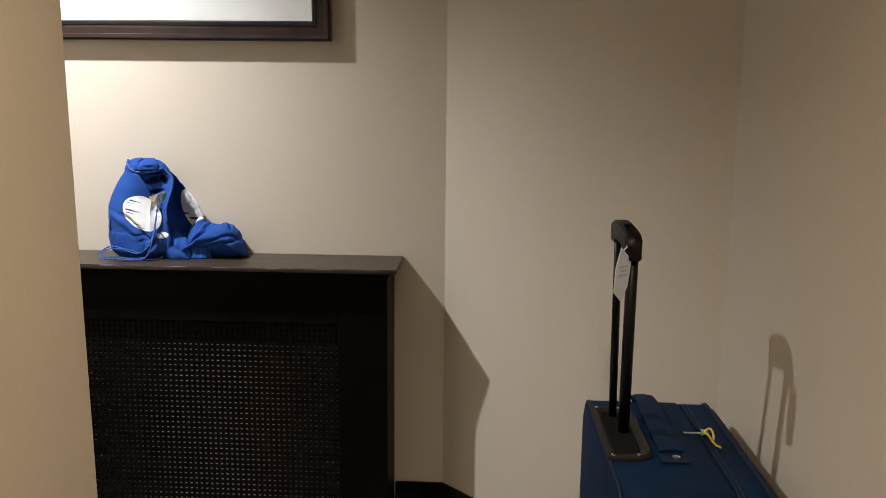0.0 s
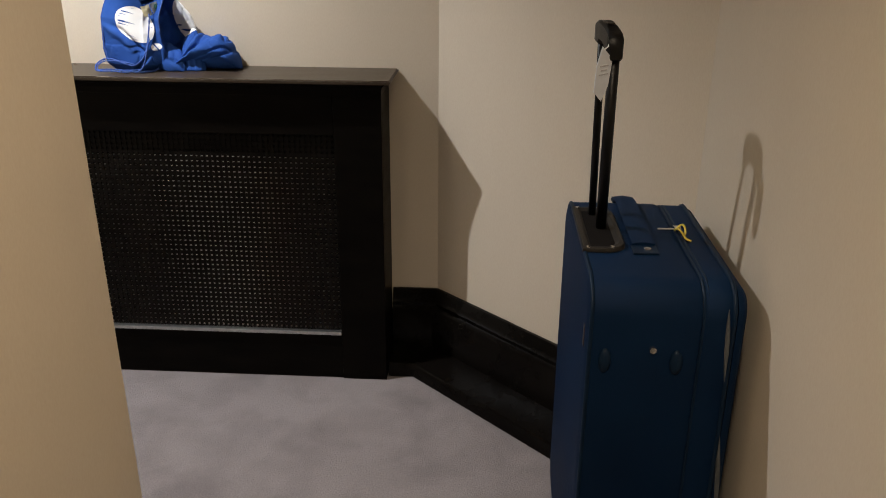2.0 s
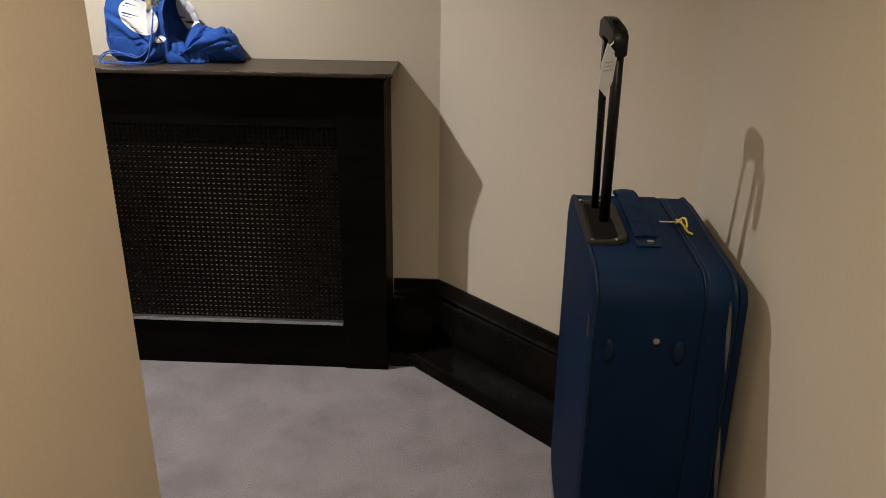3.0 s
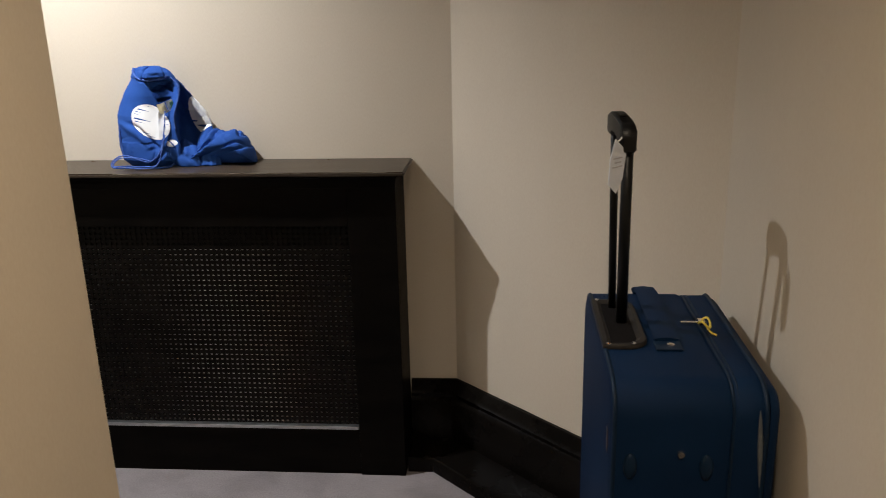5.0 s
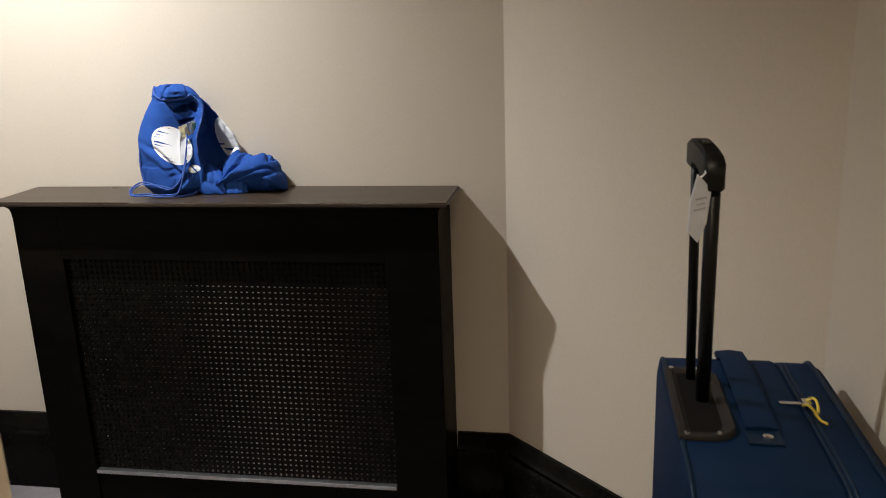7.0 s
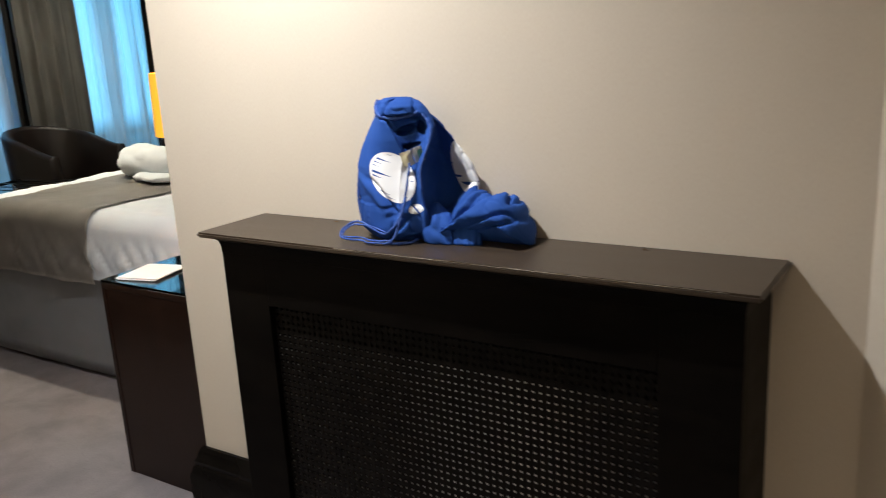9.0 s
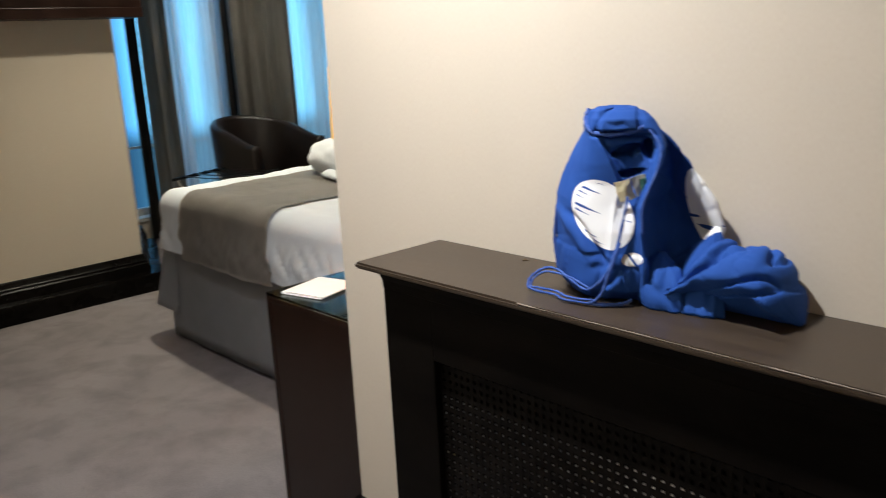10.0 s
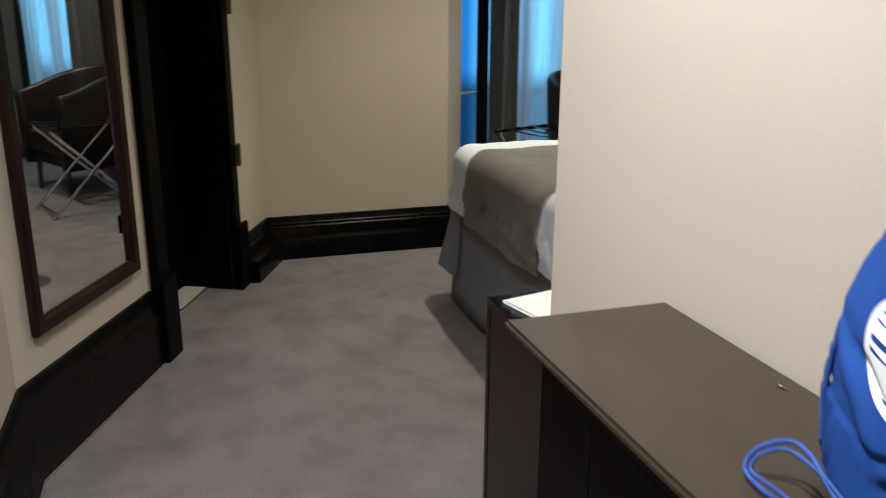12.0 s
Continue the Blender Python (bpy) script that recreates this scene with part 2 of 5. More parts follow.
def day_mat():
    """Daylight outside: open sky, and the shaded side of a building opposite."""
    m = glow_mat("day_outside", (0.2, 0.62, 1.0), 1.0)
    b = m.node_tree.nodes["Principled BSDF"]
    b.inputs["Base Color"].default_value = (0.0, 0.0, 0.0, 1)
    co = node(m, "ShaderNodeTexCoord")
    sep = node(m, "ShaderNodeSeparateXYZ")
    link(m, co.outputs["Object"], sep.inputs[0])
    ramp = node(m, "ShaderNodeValToRGB")
    mr = node(m, "ShaderNodeMapRange")
    mr.inputs["From Min"].default_value, mr.inputs["From Max"].default_value = 4.4, 4.95
    link(m, sep.outputs[1], mr.inputs["Value"])
    ramp.color_ramp.elements[0].position, ramp.color_ramp.elements[1].position = 0.15, 0.75
    ramp.color_ramp.elements[0].color, ramp.color_ramp.elements[1].color = (0.012, 0.13, 0.39, 1), (0.22, 0.72, 1.15, 1)
    link(m, mr.outputs[0], ramp.inputs["Fac"])
    link(m, ramp.outputs[0], b.inputs["Emission Color"])
    low = node(m, "ShaderNodeMapRange")
    low.inputs["From Min"].default_value, low.inputs["From Max"].default_value = 0.62, 0.80
    low.inputs["To Min"].default_value, low.inputs["To Max"].default_value = 0.42, 1.95
    link(m, sep.outputs[2], low.inputs["Value"])
    link(m, low.outputs[0], b.inputs["Emission Strength"])
    return m


M["day"] = day_mat()
M["shade"] = glow_mat("amber_lamp_shade", (0.85, 0.42, 0.03), 0.75)
M["lens"] = glow_mat("lit_downlight_lens", (1.0, 0.9, 0.72), 6.0)


def bag_mat():
    """Blue cotton with a white printed oval cut by ragged bars, and a smaller print on the side."""
    m = M["blue"]
    b = m.node_tree.nodes["Principled BSDF"]
    co = node(m, "ShaderNodeTexCoord")
    sep = node(m, "ShaderNodeSeparateXYZ")
    link(m, co.outputs["Object"], sep.inputs[0])

    def op(kind, a, c=None):
        n = m.node_tree.nodes.new("ShaderNodeMath")
        n.operation = kind
        for i, v in enumerate((a, c)):
            if v is None:
                continue
            if isinstance(v, (int, float)):
                n.inputs[i].default_value = v
            else:
                link(m, v, n.inputs[i])
        return n.outputs[0]

    z = sep.outputs[2]
    x = op("ADD", op("MULTIPLY", sep.outputs[0], 0.785), op("MULTIPLY", sep.outputs[1], 0.62))
    out = op("SUBTRACT", op("MULTIPLY", sep.outputs[0], 0.62), op("MULTIPLY", sep.outputs[1], 0.785))

    def oval(cx, cz, rx, rz, lean):
        dx, dz = op("SUBTRACT", x, cx), op("SUBTRACT", z, cz)
        u = op("ADD", op("MULTIPLY", dx, math.cos(lean)), op("MULTIPLY", dz, math.sin(lean)))
        v = op("SUBTRACT", op("MULTIPLY", dz, math.cos(lean)), op("MULTIPLY", dx, math.sin(lean)))
        r = op("ADD", op("POWER", op("ABSOLUTE", op("DIVIDE", u, rx)), 2.0), op("POWER", op("ABSOLUTE", op("DIVIDE", v, rz)), 2.0))
        return op("LESS_THAN", r, 1.0), u, v

    m1, u1, v1 = oval(-0.038, 0.135, 0.054, 0.043, -1.05)
    mp = node(m, "ShaderNodeMapping")
    mp.inputs["Scale"].default_value = (16, 16, 95)
    link(m, co.outputs["Object"], mp.inputs["Vector"])
    nz = node(m, "ShaderNodeTexNoise", Scale=1.0, Detail=1.0)
    link(m, mp.outputs[0], nz.inputs["Vector"])
    bars = op("LESS_THAN", nz.outputs["Fac"], 0.63)
    front = op("GREATER_THAN", out, -0.03)
    stripe = op("DIVIDE", op("ADD", z, op("MULTIPLY", x, 0.24)), 0.0074)
    frac = op("FRACT", stripe)
    rnd = op("FRACT", op("MULTIPLY", op("SINE", op("MULTIPLY", op("FLOOR", stripe), 12.9)), 43.7))
    along = op("DIVIDE", op("ADD", x, 0.084), 0.096)
    left = op("SUBTRACT", op("ADD", 0.02, op("MULTIPLY", op("POWER", rnd, 1.2), 0.50)), along)
    right = op("SUBTRACT", along, op("SUBTRACT", 0.92, op("MULTIPLY", op("POWER", op("FRACT", op("MULTIPLY", rnd, 7.3)), 2.0), 0.30)))
    cut = op("MULTIPLY", op("MINIMUM", op("MAXIMUM", left, right), 0.30), 2.0)
    wedges = op("GREATER_THAN", frac, cut)
    rim = op("SUBTRACT", 1.0, oval(-0.038, 0.135, 0.049, 0.038, -1.05)[0])
    print1 = op("MULTIPLY", op("MULTIPLY", m1, op("MAXIMUM", wedges, rim)), front)
    m2, _, _ = oval(0.117, 0.134, 0.068, 0.021, -1.29)
    print2 = op("MULTIPLY", op("MULTIPLY", m2, op("LESS_THAN", nz.outputs["Fac"], 0.60)), op("MULTIPLY", front, op("LESS_THAN", out, 0.05)))
    m3, u3, _ = oval(0.004, 0.071, 0.015, 0.010, 0.2)
    m3 = op("MULTIPLY", m3, op("GREATER_THAN", op("ABSOLUTE", op("ADD", u3, op("MULTIPLY", op("SUBTRACT", z, 0.071), 0.5))), 0.0022))
    mask = op("MAXIMUM", op("MAXIMUM", print1, print2), op("MULTIPLY", m3, front))
    n1 = node(m, "ShaderNodeTexNoise", Scale=9.0, Detail=4.0)
    link(m, co.outputs["Object"], n1.inputs["Vector"])
    ramp = node(m, "ShaderNodeValToRGB")
    ramp.color_ramp.elements[0].position, ramp.color_ramp.elements[1].position = 0.3, 0.7
    ramp.color_ramp.elements[0].color, ramp.color_ramp.elements[1].color = (0.012, 0.052, 0.235, 1), (0.021, 0.081, 0.335, 1)
    link(m, n1.outputs["Fac"], ramp.inputs["Fac"])
    mix = m.node_tree.nodes.new("ShaderNodeMixRGB")
    link(m, mask, mix.inputs["Fac"])
    link(m, ramp.outputs[0], mix.inputs["Color1"])
    mix.inputs["Color2"].default_value = (0.82, 0.82, 0.82, 1)
    link(m, mix.outputs[0], b.inputs["Base Color"])
    n2 = node(m, "ShaderNodeTexNoise", Scale=700.0, Detail=2.0)
    link(m, co.outputs["Object"], n2.inputs["Vector"])
    bp = node(m, "ShaderNodeBump", Strength=0.12, Distance=0.0006)
    link(m, n2.outputs["Fac"], bp.inputs["Height"])
    link(m, bp.outputs[0], b.inputs["Normal"])


bag_mat()


# ---- mesh helpers ----
def box(bm, x0, x1, y0, y1, z0, z1, bevel=0.0):
    v = [bm.verts.new((x, y, z)) for z in (z0, z1) for y in (y0, y1) for x in (x0, x1)]
    fs = [bm.faces.new([v[i] for i in f]) for f in ((0, 2, 3, 1), (4, 5, 7, 6), (0, 1, 5, 4), (2, 6, 7, 3), (0, 4, 6, 2), (1, 3, 7, 5))]
    if bevel:
        es = list({e for f in fs for e in f.edges})
        bmesh.ops.bevel(bm, geom=es, offset=bevel, segments=2, affect="EDGES", profile=0.6)
    return v


def prism(bm, pts, z0, z1):
    lo, hi = [bm.verts.new((x, y, z0)) for x, y in pts], [bm.verts.new((x, y, z1)) for x, y in pts]
    n = len(pts)
    bm.faces.new(lo[::-1])
    bm.faces.new(hi)
    for i in range(n):
        bm.faces.new((lo[i], lo[(i + 1) % n], hi[(i + 1) % n], hi[i]))


def tube(bm, path, r, seg=10, closed=False):
    """A round tube along a path; r: one radius or one for each point."""
    path = [Vector(p) for p in path]
    rings = []
    n = len(path)
    side = None
    for i, p in enumerate(path):
        a = path[(i - 1) % n] if closed or i else p
        b = path[(i + 1) % n] if closed or i < n - 1 else p
        d = (b - a).normalized()
        if side is None:
            side = d.orthogonal().normalized()
        side = (side - d * side.dot(d)).normalized()
        up = d.cross(side)
        rr = r[i] if isinstance(r, (list, tuple)) else r
        rings.append([bm.verts.new(p + side * rr * math.cos(t) + up * rr * math.sin(t)) for t in (2 * math.pi * k / seg for k in range(seg))])
    for i in range(n if closed else n - 1):
        a, b = rings[i], rings[(i + 1) % n]
        for k in range(seg):
            bm.faces.new((a[k], a[(k + 1) % seg], b[(k + 1) % seg], b[k]))
    if not closed:
        bm.faces.new(rings[0][::-1])
        bm.faces.new(rings[-1])


def lathe(bm, cx, cy, prof, seg=28):
    rings = [[bm.verts.new((cx + r * math.cos(2 * math.pi * k / seg), cy + r * math.sin(2 * math.pi * k / seg), z)) for k in range(seg)] for r, z in prof]
    for a, b in zip(rings, rings[1:]):
        for k in range(seg):
            bm.faces.new((a[k], a[(k + 1) % seg], b[(k + 1) % seg], b[k]))
    bm.faces.new(rings[0][::-1])
    bm.faces.new(rings[-1])


def loft(bm, rings, cap=True):
    """Joins rings of equal count, each closed."""
    rows = [[bm.verts.new(p) for p in ring] for ring in rings]
    n = len(rows[0])
    for a, b in zip(rows, rows[1:]):
        for k in range(n):
            bm.faces.new((a[k], a[(k + 1) % n], b[(k + 1) % n], b[k]))
    if cap:
        bm.faces.new(rows[0][::-1])
        bm.faces.new(rows[-1])


def sweep(bm, prof, path):
    """A moulding: prof of (distance from the wall, z), along a wall line with the room on its left, mitred at the corners."""
    path = [Vector(p).to_2d() for p in path]
    dirs = [(b - a).normalized() for a, b in zip(path, path[1:])]
    rings = []
    for i, p in enumerate(path):
        d0, d1 = dirs[max(i - 1, 0)], dirs[min(i, len(dirs) - 1)]
        n0, n1 = Vector((-d0.y, d0.x)), Vector((-d1.y, d1.x))
        m = (n0 + n1) / (1 + n0.dot(n1))
        rings.append([(p.x + m.x * d, p.y + m.y * d, z) for d, z in prof])
    loft(bm, rings)


def sheet(bm, nu, nv, f):
    vs = [[bm.verts.new(f(u / nu, v / nv)) for v in range(nv + 1)] for u in range(nu + 1)]
    for a, b in zip(vs, vs[1:]):
        for k in range(nv):
            bm.faces.new((a[k], b[k], b[k + 1], a[k + 1]))


def finish(ob, bm, material, smooth):
    bmesh.ops.recalc_face_normals(bm, faces=bm.faces)
    me = ob.data
    bm.to_mesh(me)
    bm.free()
    me.materials.append(M[material])
    if smooth:
        for p in me.polygons:
            p.use_smooth = True
        if smooth == "auto":
            me.set_sharp_from_angle(angle=radians(40))
    return ob


def part(name, bm, material, parent, label="", smooth=False):
    ob = finish(new(name, bpy.data.meshes.new(name)), bm, material, smooth)
    ob.parent = parent
    if parent is not None and parent.type == "EMPTY":
        ob.matrix_parent_inverse = parent.matrix_basis.inverted()
    if label:
        tagged(ob, label)
    return ob


def thing(name, at, label, category, group="", kind=""):
    ob = new(name)
    ob.location = at
    ob.empty_display_size = 0.1
    return tagged(ob, label, category, group, kind)


def single(name, bm, material, label, category, kind="", smooth=False):
    return tagged(part(name, bm, material, None, "", smooth), label, category, "", kind)


def struct(name, bm, material, label, category, smooth=False):
    return single(name, bm, material, label, category, "structure", smooth)


def B():
    return bmesh.new()


# ---- the large structure ----
H = CEILING
U = Vector((-0.917, 0.399))   # along the slanting wall with the doorway
N = Vector((0.399, 0.917))    # out of it, into the room
P0 = Vector((-2.893, 1.505))


def sl(a, d=0.0):
    """A place on the slanting wall: a along it, d out of it."""
    p = P0 + U * a + N * d
    return (p.x, p.y)


bm = B()
box(bm, -7.2, 1.2, -2.2, 7.8, -0.12, 0.0)
struct("floor", bm, "carpet", "grey mottled cut-pile carpet with soft tread marks", "carpet floor")
bm = B()
box(bm, -7.2, 1.2, -2.2, 7.8, H, H + 0.15)
struct("ceiling", bm, "ceiling", "plain off-white painted ceiling", "ceiling")


def wall(name, pts, z0=0.0, z1=H, label="beige painted wall with a fine texture"):
    bm = B()
    prism(bm, pts, z0, z1)
    return struct(name, bm, "wall", label, "wall")


wall("wall_hall", [(-1.83, 2.655), (-0.085, 2.655), (-0.085, 2.87), (-1.83, 2.87)])
wall("wall_bedhead", [(-1.83, 2.87), (-1.6, 2.87), (-1.6, 7.4), (-1.83, 7.4)])
wall("wall_diagonal", [(-0.085, 2.655), (0.575, 1.995), (0.775, 1.995), (0.775, 2.1), (-0.005, 2.87), (-0.085, 2.87)])
wall("wall_right", [(0.575, -2.0), (0.775, -2.0), (0.775, 1.995), (0.575, 1.995)])
wall("wall_behind", [(-0.664, -2.2), (0.775, -2.2), (0.775, -2.0), (-0.664, -2.0)])
bm = B()  # a little out of plumb
loft(bm, [[(-0.664, -2.0, z), (-0.464 + d, -2.0, z), (-0.464 + d, 1.112, z), (-0.664, 1.112, z)] for z, d in ((0, 0.016), (H, -0.005))])
struct("wall_entry", bm, "wall", "beige painted wall with a fine texture", "wall")
wall("wall_corridor", [(-1.3, 0.95), (-0.664, 0.95), (-0.664, 1.112), (-1.1, 1.112), (-1.1, 1.557), (-3.012, 1.557), (-3.012, 1.3), (-1.3, 1.3)])
wall("wall_mirror", [sl(0.13), sl(1.10), sl(1.10, -0.30), sl(0.03, -0.30)])
wall("wall_lintel", [sl(1.10), sl(1.87), sl(1.87, -0.30), sl(1.10, -0.30)], 2.05, H)
wall("wall_jamb", [sl(1.87), sl(2.428), (-5.32, 2.45), (-5.32, 2.2), sl(1.87, -0.30)])
wall("wall_far", [(-5.12, 2.474), (-5.12, 3.52), (-6.0, 3.895), (-6.45, 3.915), (-6.45, 3.3), (-5.32, 3.3), (-5.32, 2.45)])
wall("wall_back", [(-6.70, 7.4), (-1.6, 7.4), (-1.6, 7.6), (-6.70, 7.6)])
WINDOWS = [(3.935, 5.02), (5.42, 6.62)]
SILL, HEAD = 0.15, 2.36
bm = B()
ys = [3.3] + [y for w in WINDOWS for y in w] + [7.4]
for a, b in zip(ys[::2], ys[1::2]):
    box(bm, -6.70, -6.45, a, b, 0, H)
for a, b in WINDOWS:
    box(bm, -6.70, -6.45, a, b, 0, SILL)
    box(bm, -6.70, -6.45, a, b, HEAD, H)
struct("wall_window", bm, "wall", "beige painted wall with two tall windows", "wall")
bm = B()
prism(bm, [sl(1.0, -0.62), sl(2.0, -0.62), sl(2.0, -0.32), sl(1.0, -0.32)], 0, H)
struct("wall_bathroom", bm, "wall", "plain wall closing the room behind the door", "wall")
bm = B()
box(bm, -7.62, -7.6, 1.5, 9.5, -1.0, 5.0)
struct("backdrop", bm, "day", "pale blue daylight sky outside the windows", "sky")

# baseboards
TALL = [(0, 0), (0.042, 0), (0.042, 0.165), (0.036, 0.175), (0.036, 0.185), (0.028, 0.195), (0.030, 0.208), (0.022, 0.218), (0.018, 0.236), (0.010, 0.250), (0, 0.250)]
LEDGE = [(0.0425, 0), (0.170, 0), (0.170, 0.040), (0.165, 0.048), (0.0425, 0.052)]
FAR = [(0.0425, 0), (0.105, 0), (0.105, 0.100), (0.098, 0.110), (0.0425, 0.114)]
PLAIN = [(0, 0), (0.040, 0), (0.040, 0.205), (0.034, 0.220), (0.030, 0.236), (0.030, 0.246), (0.014, 0.292), (0.010, 0.298), (0, 0.298)]
HALL = [(0.575, -1.95), (0.575, 1.995), (-0.085, 2.655), (-0.236, 2.655)]
ENDS = [(-1.42, 2.655), (-1.83, 2.655), (-1.83, 7.3)]
MIRR = [sl(0.98), sl(0.13), (-1.15, 1.557)]
FARP = [(-6.0, 3.895), (-5.12, 3.52), (-5.12, 2.474), sl(1.965)]
for prof, path in ((TALL, HALL), (LEDGE, HALL), (TALL, ENDS), (PLAIN, MIRR), ([(d, z * 0.88) for d, z in TALL], FARP), (FAR, FARP)):
    bm = B()
    sweep(bm, prof, path)
    struct("baseboard", bm, "gloss", "tall black-stained moulded wooden baseboard" if prof is not LEDGE and prof is not FAR else "black-stained boxed ledge along the foot of the wall", "baseboard", smooth="auto")

bm = B()
sweep(bm, [(0.0405, 0), (0.0465, 0), (0.0455, 0.003), (0.0405, 0.004)], MIRR)
struct("trim", bm, "bare", "thin pale worn line where carpet meets the baseboard", "trim")

# doorway in the slanting wall
door = thing("door_1", (*sl(1.48, -0.15), 0), "dark closed door deep in a black-stained wooden frame", "door", kind="structure")


def slab(bm, a0, a1, d0, d1, z0, z1, bevel=0.004):
    v = box(bm, 0, 1, 0, 1, 0, 1)
    for q, (a, d, z) in zip(v, [(a, d, z) for z in (z0, z1) for d in (d0, d1) for a in (a0, a1)]):
        q.co = (*sl(a, d), z)
    if bevel:
        bmesh.ops.bevel(bm, geom=list({e for q in v for e in q.link_edges}), offset=bevel, segments=2, affect="EDGES")


for name, dims in (("door_leaf", (1.10, 1.87, -0.29, -0.25, 0.008, 2.04)), ("left_casing", (1.0, 1.105, 0.0, 0.035, 0, 2.14)), ("right_casing", (1.862, 1.938, 0.0, 0.035, 0, 2.14)),
                   ("head_casing", (1.0, 1.938, 0.0, 0.034, 2.142, 2.25)), ("left_lining", (1.09, 1.105, -0.30, -0.002, 0, 2.05)), ("right_lining", (1.862, 1.88, -0.30, -0.002, 0, 2.05)),
                   ("left_plinth", (0.980, 1.108, 0.0362, 0.062, 0, 0.335)), ("right_plinth", (1.845, 1.968, 0.0362, 0.060, 0, 0.325))):
    bm = B()
    slab(bm, *dims)
    part(name, bm, "black", door)
bm = B()
slab(bm, 1.15, 1.82, -0.2485, -0.244, 0.25, 0.95)
slab(bm, 1.15, 1.82, -0.2485, -0.244, 1.10, 1.92)
part("door_panel", bm, "black", door)
for z in (0.605, 1.305):
    bm = B()
    slab(bm, 1.900, 1.972, 0.0362, 0.046, z, z + 0.105)
    tube(bm, [(*sl(1.925, 0.05), z), (*sl(1.925, 0.05), z + 0.105)], 0.008)
    part("hinge", bm, "brass", door, "dull brass hinge plate")
bm = B()
slab(bm, 1.40, 1.47, -0.2435, -0.24, 0.40, 0.50)
part("kick_plate", bm, "kick", door, "small grey metal plate")
bm = B()
slab(bm, 1.106, 1.861, -0.2485, -0.135, 0.001, 0.006, 0)
struct("threshold", bm, "tile", "pale stone threshold under the door", "threshold")
bm = B()
slab(bm, 1.106, 1.861, -0.1345, -0.128, 0.0, 0.007, 0)
struct("trim", bm, "alu", "thin metal strip at the carpet edge", "trim")

# windows
for i, (a, b) in enumerate(WINDOWS):
    w = thing(f"window_{i + 1}", (-6.57, (a + b) / 2, SILL), "tall painted sash window with bright daylight behind", "window", kind="structure")
    bm = B()
    for y0, y1, z0, z1 in ((a, a + 0.07, SILL, HEAD), (b - 0.07, b, SILL, HEAD), (a + 0.07, b - 0.07, SILL, SILL + 0.08), (a + 0.07, b - 0.07, HEAD - 0.07, HEAD)):
        box(bm, -6.61, -6.55, y0, y1, z0, z1, 0.004)
    part("window_frame", bm, "window_paint", w)
    bm = B()
    box(bm, -6.60, -6.56, a + 0.0705, b - 0.0705, 0.697, 0.715, 0.003)
    part("glazing_bar", bm, "window_paint", w)
    for z0, z1 in ((SILL + 0.08, 0.692), (0.720, HEAD - 0.07)):
        bm = B()
        box(bm, -6.583, -6.579, a + 0.068, b - 0.068, z0 - 0.004, z1 + 0.004)
        part("pane", bm, "glass", w).visible_shadow = False
    bm = B()
    box(bm, -6.55, -6.42, a + 0.002, b - 0.002, SILL + 0.001, SILL + 0.03, 0.006)
    part("window_sill", bm, "window_paint", w)


# ---- hall: radiator cabinet ----
cab = thing("radiator_cabinet", (-0.84, 2.56, 0), "black-stained wooden radiator cover with a perforated metal grille", "radiator cover")
X0, X1, YF, YB = -1.432, -0.240, 2.458, 2.653
bm = B()
prism(bm, [(-1.477, 2.653), (-1.477, 2.429), (-1.473, 2.425), (-0.213, 2.425), (-0.209, 2.429), (-0.209, 2.653)], 0.9775, 0.990)
bmesh.ops.bevel(bm, geom=[e for e in bm.edges if abs(e.verts[0].co.z - e.verts[1].co.z) < 1e-6], offset=0.004, segments=2, affect="EDGES")
part("top_board", bm, "top", cab, "dark brown worn top board", smooth="auto")
bm = B()
loft(bm, [[(X0 - d, YF - d, z), (X1 + d, YF - d, z), (X1 + d, YB, z), (X0 - d, YB, z)] for d, z in ((0.0, 0.9382), (0.001, 0.955), (0.004, 0.966), (0.011, 0.973), (0.014, 0.9772))])
part("cornice", bm, "black", cab)
GX0, GX1, GZ0, GZ1 = -1.298, -0.383, 0.172, 0.822
for name, d in (("left_stile", (X0, GX0, YF, YF + 0.022, 0, 0.938)), ("right_stile", (GX1, X1, YF, YF + 0.022, 0, 0.938)), ("top_rail", (GX0, GX1, YF, YF + 0.022, GZ1, 0.938)),
                ("bottom_rail", (GX0, GX1, YF + 0.006, YF + 0.024, 0.0, GZ0 - 0.012)), ("left_side", (X0, X0 + 0.02, YF + 0.0222, YB, 0, 0.938)), ("right_side", (X1 - 0.02, X1, YF + 0.0222, YB, 0, 0.938))):
    bm = B()
    box(bm, *d, 0.002)
    part(name, bm, "black", cab)
bm = B()
box(bm, GX0 + 0.001, GX1 - 0.001, YF - 0.002, YF + 0.026, GZ0 - 0.0118, GZ0 - 0.001, 0.002)
part("edge_strip", bm, "alu", cab, "bare aluminium strip under the grille")
bm = B()
tube(bm, [(-1.06 + 0.02 * k, 2.4272, 0.9884) for k in range(41)], [0.0006 + 0.0012 * max(0.0, noise.noise(Vector((k * 0.37, 1.5, 0))) + 0.35) for k in range(41)], 6)
part("worn_edge", bm, "bare", cab, "pale worn line along the top's front edge")
